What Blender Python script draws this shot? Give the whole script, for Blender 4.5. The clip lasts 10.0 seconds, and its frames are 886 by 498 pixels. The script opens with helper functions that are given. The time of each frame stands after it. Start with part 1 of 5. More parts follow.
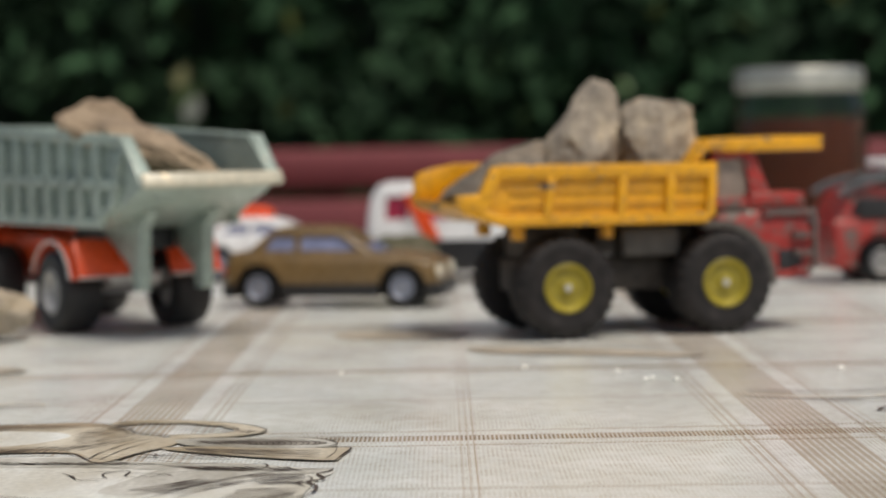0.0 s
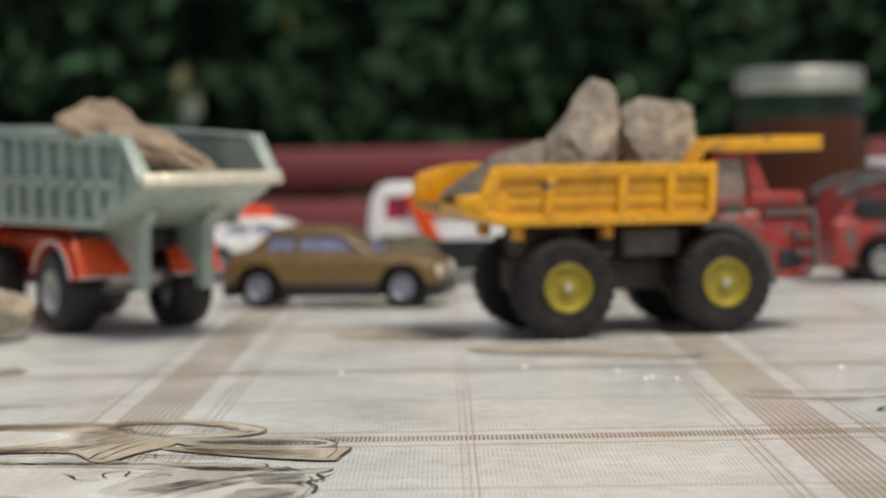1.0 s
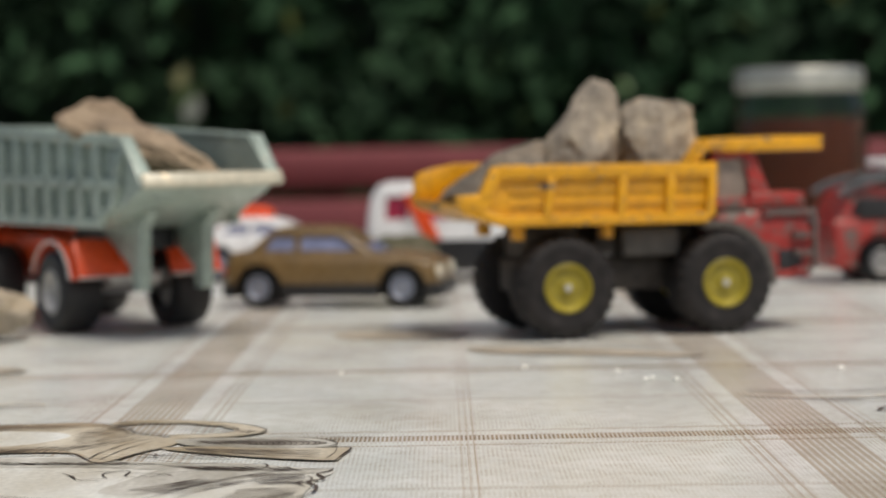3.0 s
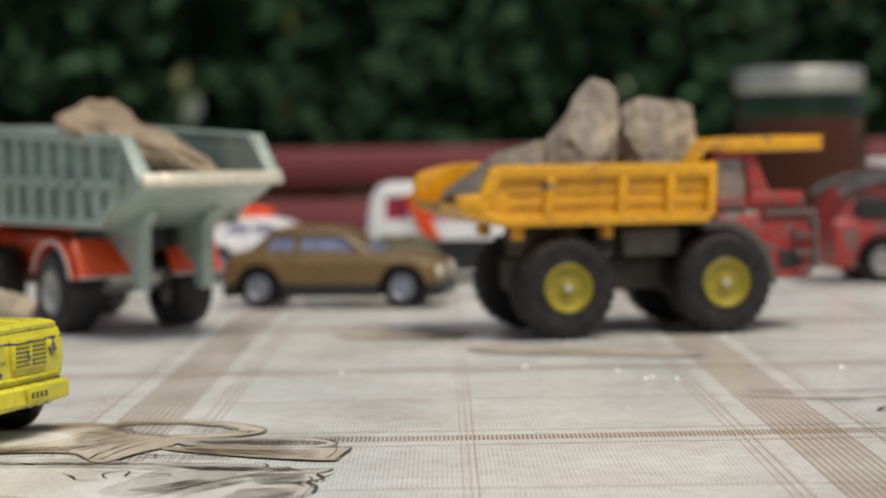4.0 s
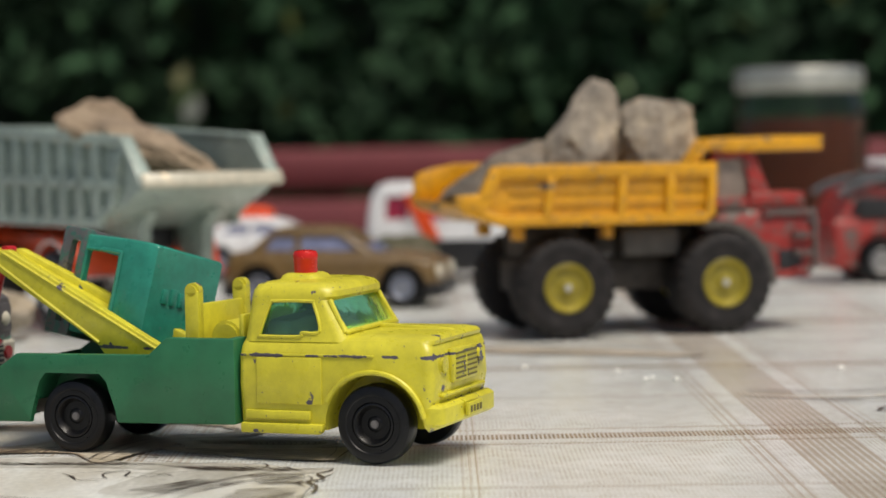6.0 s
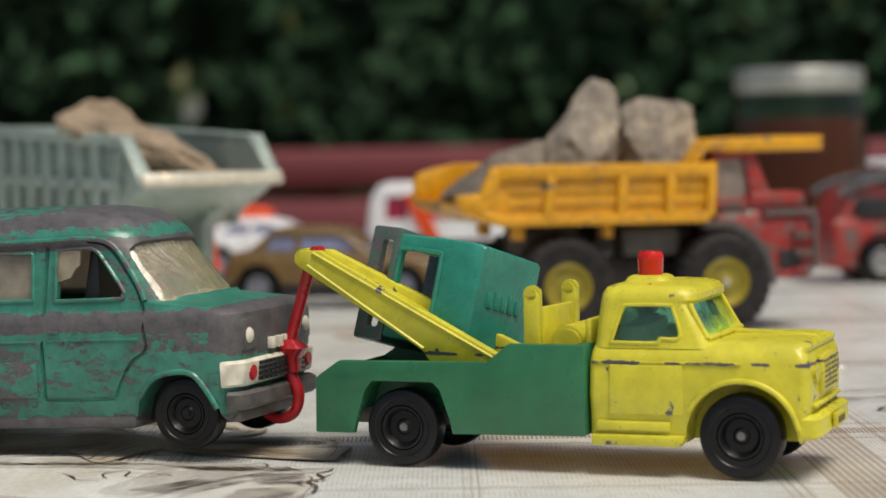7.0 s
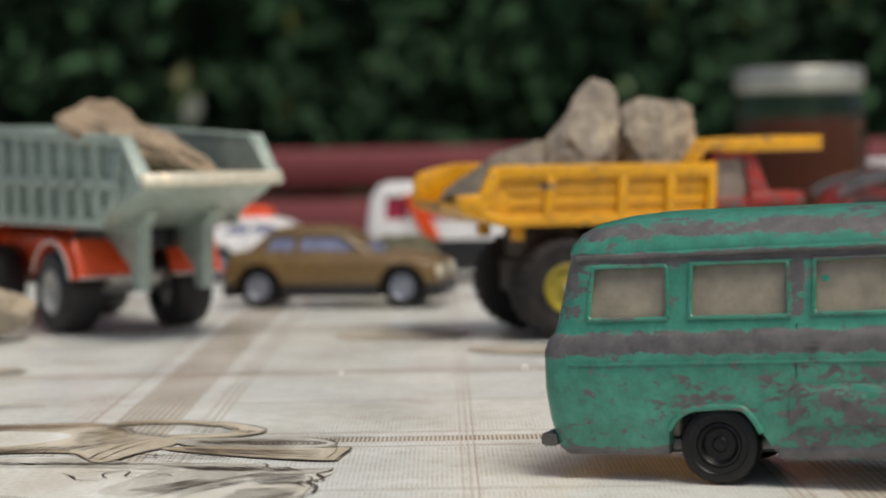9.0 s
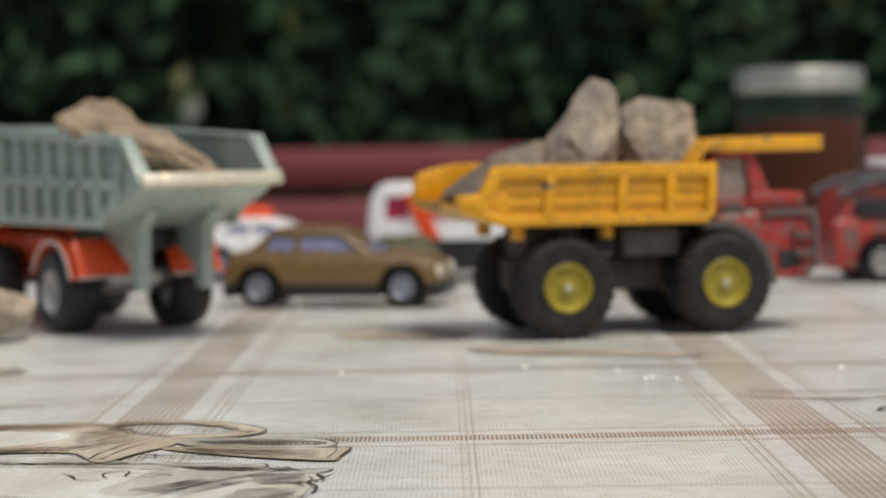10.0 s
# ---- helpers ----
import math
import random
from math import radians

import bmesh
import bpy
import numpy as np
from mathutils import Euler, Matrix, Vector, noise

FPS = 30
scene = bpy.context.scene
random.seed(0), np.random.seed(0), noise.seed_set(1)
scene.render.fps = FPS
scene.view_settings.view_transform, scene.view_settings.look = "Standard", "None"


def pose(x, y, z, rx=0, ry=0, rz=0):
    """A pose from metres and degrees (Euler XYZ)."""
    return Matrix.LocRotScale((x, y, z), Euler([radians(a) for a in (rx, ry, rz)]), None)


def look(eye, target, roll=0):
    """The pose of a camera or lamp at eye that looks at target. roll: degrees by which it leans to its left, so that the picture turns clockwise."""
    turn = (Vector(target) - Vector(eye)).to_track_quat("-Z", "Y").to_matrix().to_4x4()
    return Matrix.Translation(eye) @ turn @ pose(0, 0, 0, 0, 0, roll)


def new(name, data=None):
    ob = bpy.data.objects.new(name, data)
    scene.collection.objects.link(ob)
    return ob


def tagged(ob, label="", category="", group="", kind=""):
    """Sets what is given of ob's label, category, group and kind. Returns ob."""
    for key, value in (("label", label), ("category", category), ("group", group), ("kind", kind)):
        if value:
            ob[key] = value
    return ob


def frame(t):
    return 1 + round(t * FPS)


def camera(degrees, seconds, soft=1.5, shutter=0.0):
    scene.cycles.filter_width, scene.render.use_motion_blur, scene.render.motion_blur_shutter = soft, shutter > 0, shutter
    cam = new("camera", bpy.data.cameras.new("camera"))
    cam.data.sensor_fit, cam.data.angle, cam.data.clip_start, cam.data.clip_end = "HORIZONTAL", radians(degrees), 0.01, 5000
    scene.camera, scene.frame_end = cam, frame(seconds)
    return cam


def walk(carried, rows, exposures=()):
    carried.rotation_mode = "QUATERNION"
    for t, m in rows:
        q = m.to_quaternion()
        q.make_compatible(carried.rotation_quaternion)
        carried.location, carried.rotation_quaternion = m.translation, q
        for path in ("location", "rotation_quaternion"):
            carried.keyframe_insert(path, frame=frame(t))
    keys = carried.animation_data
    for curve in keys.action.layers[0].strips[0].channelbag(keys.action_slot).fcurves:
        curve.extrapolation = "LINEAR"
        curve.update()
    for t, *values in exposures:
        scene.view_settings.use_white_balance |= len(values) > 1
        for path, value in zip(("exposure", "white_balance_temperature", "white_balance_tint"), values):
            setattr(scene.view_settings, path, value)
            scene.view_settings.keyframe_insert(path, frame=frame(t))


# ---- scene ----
# ---- camera and its walk ----
cam = camera(23.3, 10.0, soft=1.5)
EYE = (0.0, 0.0, 0.050)
AIM = (0.0, 0.320, 0.050 - 0.320 * 200 / 3800)
cam.data.dof.use_dof = True
cam.data.dof.focus_distance = 0.336
cam.data.dof.aperture_fstop = 23.0
walk(cam, [(0, look(EYE, AIM, -1.02)), (10, look(EYE, AIM, -1.02))])

# ---- world, sun, exposure ----
world = bpy.data.worlds.new("sky")
scene.world = world
world.use_nodes = True
wn = world.node_tree
sky = wn.nodes.new("ShaderNodeTexSky")
sky.sky_type, sky.sun_disc = "NISHITA", False
sky.sun_elevation, sky.sun_rotation = radians(64), radians(144)
sky.dust_density, sky.air_density = 4.0, 1.0
wn.links.new(sky.outputs[0], wn.nodes["Background"].inputs[0])
wn.nodes["Background"].inputs[1].default_value = 0.078
sun = new("sun", bpy.data.lights.new("sun", "SUN"))
sun.data.energy, sun.data.angle, sun.data.color = 2.15, radians(26), (1.0, 0.92, 0.80)
sun.matrix_world = look((0.42, -0.58, 1.5), (0, 0, 0))
scene.view_settings.exposure = 0.31

# ---- small building tools; lengths in millimetres until they become meshes ----
MM = 0.001


def part(name, bm, material, parent=None, label="", smooth=35):
    """Links a bmesh drawn in millimetres as one mesh object under a thing or a part."""
    bmesh.ops.recalc_face_normals(bm, faces=bm.faces[:])
    bmesh.ops.scale(bm, vec=(MM, MM, MM), verts=bm.verts[:])
    me = bpy.data.meshes.new(name)
    bm.to_mesh(me)
    bm.free()
    if smooth:
        me.polygons.foreach_set("use_smooth", [True] * len(me.polygons))
        me.set_sharp_from_angle(angle=radians(smooth))
    for m in material if isinstance(material, (list, tuple)) else [material]:
        me.materials.append(m)
    ob = new(name, me)
    if parent:
        ob.parent = parent
    if label:
        tagged(ob, label)
    return ob


def thing(name, m, label, category, group=""):
    ob = new(name)
    ob.empty_display_size = 0.01
    ob.matrix_basis = m
    return tagged(ob, label, category, group)


def mm_pose(x, y, z, rx=0, ry=0, rz=0):
    return pose(x * MM, y * MM, z * MM, rx, ry, rz)


def merge(*bms):
    out = bmesh.new()
    for b in bms:
        me = bpy.data.meshes.new("tmp")
        b.to_mesh(me)
        out.from_mesh(me)
        bpy.data.meshes.remove(me)
        b.free()
    return out


def box(x0, x1, y0, y1, z0, z1, r=0.0, seg=2):
    bm = bmesh.new()
    bmesh.ops.create_cube(bm, size=1)
    for v in bm.verts:
        v.co = Vector((x0 if v.co.x < 0 else x1, y0 if v.co.y < 0 else y1, z0 if v.co.z < 0 else z1))
    if r:
        bmesh.ops.bevel(bm, geom=bm.edges[:], offset=r, segments=seg, affect="EDGES", profile=0.5)
    return bm


def prism(profile, y0, y1, r=0.0, seg=2):
    """A side profile of (x, z) pulled across from y0 to y1."""
    bm = bmesh.new()
    low = [bm.verts.new((x, y0, z)) for x, z in profile]
    high = [bm.verts.new((x, y1, z)) for x, z in profile]
    n = len(profile)
    bm.faces.new(low)
    bm.faces.new(high[::-1])
    for i in range(n):
        bm.faces.new((low[i], low[(i + 1) % n], high[(i + 1) % n], high[i]))
    bmesh.ops.recalc_face_normals(bm, faces=bm.faces[:])
    if r:
        bmesh.ops.bevel(bm, geom=bm.edges[:], offset=r, segments=seg, affect="EDGES", profile=0.5)
    return bm


def tube(axis, c, radius, a0, a1, n=24, r2=None, bevel=0.0):
    """A cylinder or cone along an axis, from a0 to a1, through the centre c."""
    bm = bmesh.new()
    bmesh.ops.create_cone(bm, cap_ends=True, segments=n, radius1=radius, radius2=radius if r2 is None else r2, depth=a1 - a0)
    if bevel:
        bmesh.ops.bevel(bm, geom=[e for e in bm.edges if len(e.link_faces) == 2 and e.calc_face_angle(0) > 0.9], offset=bevel, segments=2, affect="EDGES")
    mid = (a0 + a1) / 2
    turn = {"z": pose(0, 0, mid), "x": pose(mid, 0, 0, 0, 90, 0), "y": pose(0, mid, 0, -90, 0, 0)}[axis]
    bm.transform(Matrix.Translation(c) @ turn)
    return bm


def ring_rect(x0, x1, hw, r, n=4, bow=0.0):
    """A rounded rectangle in plan; bow pushes the middle of its front end forwards."""
    pts = []
    r = min(r, hw * 0.95, (x1 - x0) * 0.45)
    for cx, cy, a in ((x1 - r, hw - r, 0), (x0 + r, hw - r, 90), (x0 + r, -hw + r, 180), (x1 - r, -hw + r, 270)):
        for i in range(n + 1):
            t = radians(a + 90 * i / n)
            x, y = cx + r * math.cos(t), cy + r * math.sin(t)
            if a in (0, 270):
                x += bow * (1 - (y / hw) ** 2)
            pts.append((x, y))
    return pts


def stack(levels, n=4, cap=True):
    """A body of rounded plans one above the other: (z, x0, x1, half width, corner radius, bow)."""
    bm = bmesh.new()
    rows = []
    for z, x0, x1, hw, r, *bow in levels:
        rows.append([bm.verts.new((x, y, z)) for x, y in ring_rect(x0, x1, hw, r, n, bow[0] if bow else 0.0)])
    m = len(rows[0])
    for a, b in zip(rows, rows[1:]):
        for i in range(m):
            bm.faces.new((a[i], a[(i + 1) % m], b[(i + 1) % m], b[i]))
    bm.faces.new(rows[0][::-1])
    bm.faces.new(rows[-1])
    bmesh.ops.recalc_face_normals(bm, faces=bm.faces[:])
    return bm


def carve(bm, *cutters):
    """Cuts closed bodies out of a closed body; both are used up."""
    objects = []
    for b in (bm, *cutters):
        bmesh.ops.recalc_face_normals(b, faces=b.faces[:])
        me = bpy.data.meshes.new("tmp")
        b.to_mesh(me)
        b.free()
        objects.append(new("tmp", me))
    for o in objects[1:]:
        mod = objects[0].modifiers.new("cut", "BOOLEAN")
        mod.operation, mod.solver, mod.object = "DIFFERENCE", "EXACT", o
    bpy.context.view_layer.update()
    done = objects[0].evaluated_get(bpy.context.evaluated_depsgraph_get())
    out = bmesh.new()
    out.from_mesh(done.to_mesh())
    done.to_mesh_clear()
    for o in objects:
        me = o.data
        bpy.data.objects.remove(o)
        bpy.data.meshes.remove(me)
    return out


def rod(points, radius, n=10, taper=None, closed=False):
    """A round bar through the given points, smoothed between them."""
    pts = [Vector(p) for p in points]
    fine = []
    for i in range(len(pts) - 1):
        p0, p1, p2, p3 = pts[max(i - 1, 0)], pts[i], pts[i + 1], pts[min(i + 2, len(pts) - 1)]
        for k in range(6):
            t = k / 6
            fine.append(0.5 * (2 * p1 + (p2 - p0) * t + (2 * p0 - 5 * p1 + 4 * p2 - p3) * t * t + (3 * p1 - p0 - 3 * p2 + p3) * t ** 3))
    fine.append(pts[-1])
    bm = bmesh.new()
    rows = []
    for i, p in enumerate(fine):
        way = (fine[min(i + 1, len(fine) - 1)] - fine[max(i - 1, 0)]).normalized()
        side = way.cross(Vector((0.13, 0.97, 0.2))).normalized()
        up = way.cross(side)
        r = radius if taper is None else radius + (taper - radius) * i / (len(fine) - 1)
        rows.append([bm.verts.new(p + r * (math.cos(a) * side + math.sin(a) * up)) for a in [2 * math.pi * k / n for k in range(n)]])
    for a, b in zip(rows, rows[1:]):
        for i in range(n):
            bm.faces.new((a[i], a[(i + 1) % n], b[(i + 1) % n], b[i]))
    bm.faces.new(rows[0][::-1])
    bm.faces.new(rows[-1])
    return bm


def lathe(profile, n=32, axis="y", ring=False):
    """A turned body: (radius, height) pairs from one end to the other, about an axis."""
    bm = bmesh.new()
    rows = []
    for r, h in profile:
        rows.append([bm.verts.new((r * math.cos(2 * math.pi * k / n), h, r * math.sin(2 * math.pi * k / n)) if axis == "y"
                                  else (r * math.cos(2 * math.pi * k / n), r * math.sin(2 * math.pi * k / n), h)) for k in range(n)])
    for a, b in zip(rows, rows[1:]):
        for i in range(n):
            bm.faces.new((a[i], a[(i + 1) % n], b[(i + 1) % n], b[i]))
    if ring:
        for i in range(n):
            bm.faces.new((rows[-1][i], rows[-1][(i + 1) % n], rows[0][(i + 1) % n], rows[0][i]))
    if profile[0][0] > 1e-6 and not ring:
        bm.faces.new(rows[0])
    if profile[-1][0] > 1e-6 and not ring:
        bm.faces.new(rows[-1][::-1])
    bmesh.ops.remove_doubles(bm, verts=bm.verts[:], dist=1e-5)
    return bm


# ---- materials ----
class Nodes:
    """Short hands for a node material."""

    def __init__(self, name, rough=0.5, metal=0.0, spec=0.5):
        self.mat = bpy.data.materials.new(name)
        self.mat.use_nodes = True
        self.tree = self.mat.node_tree
        self.bsdf = self.tree.nodes["Principled BSDF"]
        self.bsdf.inputs["Roughness"].default_value = rough
        self.bsdf.inputs["Metallic"].default_value = metal
        self.bsdf.inputs["Specular IOR Level"].default_value = spec
        self.where = self.tree.nodes.new("ShaderNodeTexCoord").outputs["Object"]

    def node(self, kind, **values):
        n = self.tree.nodes.new(kind)
        for k, v in values.items():
            n.inputs[k.replace("_", " ")].default_value = v
        return n

    def link(self, a, b):
        self.tree.links.new(a, b)

    def noise(self, scale, detail=4.0, rough=0.55, stretch=None):
        n = self.node("ShaderNodeTexNoise", Scale=scale, Detail=detail, Roughness=rough)
        if stretch:
            m = self.node("ShaderNodeMapping")
            m.inputs["Scale"].default_value = stretch
            self.link(self.where, m.inputs["Vector"])
            self.link(m.outputs[0], n.inputs["Vector"])
        else:
            self.link(self.where, n.inputs["Vector"])
        return n.outputs["Fac"]

    def math(self, op, a, b=0.0, clamp=False):
        n = self.tree.nodes.new("ShaderNodeMath")
        n.operation, n.use_clamp = op, clamp
        for i, v in enumerate((a, b)):
            if isinstance(v, (int, float)):
                n.inputs[i].default_value = v
            else:
                self.link(v, n.inputs[i])
        return n.outputs[0]

    def ramp(self, fac, stops, how="LINEAR"):
        n = self.tree.nodes.new("ShaderNodeValToRGB")
        n.color_ramp.interpolation = how
        while len(n.color_ramp.elements) < len(stops):
            n.color_ramp.elements.new(0.5)
        for e, (p, c) in zip(n.color_ramp.elements, stops):
            e.position = p
            e.color = (*c, 1) if isinstance(c, tuple) else (c, c, c, 1)
        self.link(fac, n.inputs[0])
        return n.outputs[0]

    def mix(self, fac, a, b, blend="MIX"):
        n = self.tree.nodes.new("ShaderNodeMix")
        n.data_type, n.blend_type = "RGBA", blend
        for i, v in ((0, fac), (6, a), (7, b)):
            if isinstance(v, tuple):
                n.inputs[i].default_value = (*v, 1)
            elif isinstance(v, (int, float)):
                n.inputs[i].default_value = v
            else:
                self.link(v, n.inputs[i])
        return n.outputs[2]

    def xyz(self):
        n = self.tree.nodes.new("ShaderNodeSeparateXYZ")
        self.link(self.where, n.inputs[0])
        return n.outputs

    def colour(self, c):
        if isinstance(c, tuple):
            self.bsdf.inputs["Base Color"].default_value = (*c, 1)
        else:
            self.link(c, self.bsdf.inputs["Base Color"])
        return self

    def set(self, name, v):
        if isinstance(v, (int, float)):
            self.bsdf.inputs[name].default_value = v
        else:
            self.link(v, self.bsdf.inputs[name])
        return self

    def bump(self, height, strength=0.3, distance=0.0002):
        n = self.node("ShaderNodeBump", Strength=strength, Distance=distance)
        self.link(height, n.inputs["Height"])
        self.link(n.outputs[0], self.bsdf.inputs["Normal"])
        return self


def worn_bands(k, bands):
    """How much more the paint has gone in given stretches: (axis, from, to, softness, amount) in metres."""
    axes = k.xyz()
    total = 0.0
    for axis, lo, hi, soft, much in bands:
        v = axes["xyz".index(axis)]
        up = k.math("MULTIPLY", k.math("SUBTRACT", v, lo), 1 / soft, True)
        down = k.math("MULTIPLY", k.math("SUBTRACT", hi, v), 1 / soft, True)
        total = k.math("ADD", total, k.math("MULTIPLY", k.math("MULTIPLY", up, down), much))
    return total


def enamel(name, c, chips=0.30, scale=260.0, bare=(0.16, 0.15, 0.155), rough=0.32, grime=0.35, bands=()):
    """Old toy enamel: slight fading, grime in patches, chips down to the casting."""
    k = Nodes(name, rough)
    fade = k.ramp(k.noise(90, 3), [(0.3, tuple(v * 0.82 for v in c)), (0.7, tuple(min(1, v * 1.1) for v in c))])
    dirt = k.ramp(k.noise(420, 6, 0.7), [(0.35, 1.0), (0.75, 1.0 - grime)])
    painted = k.mix(1.0, fade, dirt, "MULTIPLY")
    worn = k.noise(scale, 6, 0.62)
    if bands:
        worn = k.math("SUBTRACT", worn, worn_bands(k, bands))
    chip = k.ramp(worn, [(chips, 1.0), (chips + 0.012, 0.0)])
    fine = k.ramp(k.noise(scale * 3.2, 5, 0.66), [(chips - 0.005, 0.9), (chips + 0.012, 0.0)])
    chip = k.math("MAXIMUM", chip, fine)
    k.colour(k.mix(chip, painted, bare))
    k.set("Roughness", k.ramp(k.noise(300, 4), [(0.3, rough - 0.1), (0.7, rough + 0.15)]))
    k.set("Metallic", k.math("MULTIPLY", chip, 0.35))
    k.bump(k.math("SUBTRACT", k.noise(700, 4), chip), 0.25, 0.00008)
    return k.mat


def plain(name, c, rough=0.5, metal=0.0, scale=300.0, vary=0.25, spec=0.5, bump=0.15):
    k = Nodes(name, rough, metal, spec)
    k.colour(k.ramp(k.noise(scale, 5), [(0.3, tuple(v * (1 - vary) for v in c)), (0.7, tuple(min(1, v * (1 + vary)) for v in c))]))
    k.set("Roughness", k.ramp(k.noise(scale * 2, 4), [(0.3, max(0.03, rough - 0.08)), (0.7, min(1, rough + 0.12))]))
    k.bump(k.noise(scale * 3, 4), bump, 0.0001)
    return k.mat


def van_paint():
    """Green enamel worn to dull grey casting along the roof, the belt line, the nose and in ragged scuffs."""
    k = Nodes("worn_van_enamel", 0.42)
    x, y, z = k.xyz()
    ragged = k.noise(950, 9, 0.76, (0.6, 1.0, 1.0))
    scuff = k.noise(270, 7, 0.70, (0.5, 1.0, 1.15))

    def stretch(v, lo, hi, soft):
        up = k.math("MULTIPLY", k.math("SUBTRACT", v, lo), 1 / soft, True)
        down = k.math("MULTIPLY", k.math("SUBTRACT", hi, v), 1 / soft, True)
        return k.math("MULTIPLY", up, down)

    wear = k.math("ADD", k.math("MULTIPLY", ragged, 0.58), k.math("MULTIPLY", scuff, 0.46))
    # worn all along: belt, gutter, roof edge, sill
    for lo, hi, soft, much in ((0.0182, 0.0222, 0.0012, 0.185), (0.0314, 0.0334, 0.0005, 0.16), (0.0346, 0.0376, 0.0012, 0.125), (0.0030, 0.0058, 0.0012, 0.20)):
        wear = k.math("ADD", wear, k.math("MULTIPLY", stretch(z, lo, hi, soft), much))
    # worn in places: x from, x to, softness, z from, z to, softness, amount
    for x0, x1, sx, z0, z1, sz, much in ((0.010, 0.060, 0.022, 0.0352, 0.0392, 0.0012, 0.13), (0.004, 0.029, 0.006, 0.0050, 0.0178, 0.0015, 0.065), (0.029, 0.048, 0.003, 0.0090, 0.0180, 0.0015, 0.045),
                                         (-0.012, 0.006, 0.005, 0.0110, 0.0160, 0.0015, 0.04), (0.044, 0.070, 0.004, 0.0150, 0.0216, 0.0010, 0.08), (0.058, 0.070, 0.002, 0.0140, 0.0240, 0.0010, 0.14),
                                         (0.040, 0.050, 0.002, 0.0230, 0.0330, 0.0015, 0.045), (0.009, 0.0118, 0.0008, 0.0230, 0.0320, 0.0010, 0.12), (-0.026, -0.020, 0.002, 0.0230, 0.0330, 0.002, 0.10)):
        wear = k.math("ADD", wear, k.math("MULTIPLY", k.math("MULTIPLY", stretch(x, x0, x1, sx), stretch(z, z0, z1, sz)), much))
    # the bonnet and the ledge under the windows keep their paint
    wear = k.math("SUBTRACT", wear, k.math("MULTIPLY", stretch(z, 0.0221, 0.0236, 0.0004), 0.15))
    gone = k.ramp(wear, [(0.570, 0.0), (0.588, 1.0)])
    green = k.ramp(k.noise(120, 4), [(0.3, (0.040, 0.205, 0.142)), (0.7, (0.056, 0.258, 0.186))])
    metal = k.ramp(k.noise(330, 6, 0.7), [(0.3, (0.070, 0.066, 0.068)), (0.7, (0.150, 0.139, 0.140))])
    grime = k.ramp(k.noise(340, 7, 0.75), [(0.40, 1.0), (0.66, 0.62)])
    green = k.mix(1.0, green, grime, "MULTIPLY")
    k.colour(k.mix(gone, green, metal))
    k.set("Roughness", k.ramp(gone, [(0.0, 0.30), (1.0, 0.50)]))
    k.set("Metallic", k.math("MULTIPLY", gone, 0.25))
    k.bump(k.math("SUBTRACT", k.noise(800, 4), k.math("MULTIPLY", gone, 1.8)), 0.4, 0.00012)
    return k.mat


def glass(name, c, rough=0.05, through_it=0.9, haze=0.0, waves=0.0):
    k = Nodes(name, rough)
    k.bsdf.inputs["Transmission Weight"].default_value = through_it
    k.bsdf.inputs["IOR"].default_value = 1.45
    k.colour(k.ramp(k.noise(250, 5, 0.7), [(0.35, c), (0.75, tuple(v * (1 - haze) for v in c))]))
    if waves:
        k.bump(k.noise(260, 3), waves, 0.0006)
    return k.mat


def stone(name, a, b, c):
    k = Nodes(name, 0.85)
    base = k.ramp(k.noise(110, 7, 0.7), [(0.3, a), (0.5, b), (0.68, c)])
    grain = k.ramp(k.noise(700, 5, 0.7), [(0.3, 0.62), (0.7, 1.15)])
    k.colour(k.mix(1.0, base, grain, "MULTIPLY"))
    k.bump(k.noise(260, 9, 0.72), 1.0, 0.0016)
    return k.mat


YELLOW = enamel("lemon_enamel", (0.66, 0.60, 0.038), 0.315, 330, (0.10, 0.09, 0.12), grime=0.24,
                bands=(("z", 0.0162, 0.0169, 0.0002, 0.17), ("z", 0.0250, 0.0279, 0.0006, 0.055), ("x", 0.0066, 0.0125, 0.0012, 0.055), ("z", 0.004, 0.0055, 0.0006, 0.09), ("z", 0.0088, 0.0098, 0.0004, 0.08)))
GREEN = enamel("bottle_green_enamel", (0.027, 0.160, 0.068), 0.17, 300, rough=0.33, grime=0.2)
TEAL = enamel("teal_enamel", (0.030, 0.265, 0.185), 0.30, 210)
VAN = van_paint()
OCHRE = enamel("ochre_yellow_enamel", (0.70, 0.335, 0.007), 0.365, 200, (0.14, 0.12, 0.10), grime=0.22)
RED = enamel("red_enamel", (0.35, 0.022, 0.015), 0.425, 190, (0.13, 0.105, 0.09), 0.45, 0.45)
ORANGE = enamel("orange_red_enamel", (0.85, 0.095, 0.020), 0.26, 200)
SAGE = enamel("sage_grey_enamel", (0.325, 0.395, 0.345), 0.33, 200, (0.33, 0.30, 0.23))
BRONZE = enamel("bronze_brown_enamel", (0.175, 0.112, 0.045), 0.22, 200, rough=0.3)
WHITE = enamel("white_enamel", (0.75, 0.75, 0.74), 0.25, 200)
RUBBER = plain("black_rubber", (0.005, 0.005, 0.0055), 0.34, 0, 500, 0.4, 0.3)
OLDRUBBER = plain("dusty_black_rubber", (0.013, 0.012, 0.0115), 0.58, 0, 400, 0.45)
DUSTRUBBER = plain("dried_mud_on_rubber", (0.014, 0.012, 0.0115), 0.66, 0, 260, 0.8, 0.3)
STEEL = plain("dull_steel", (0.40, 0.39, 0.38), 0.38, 0.9, 500)
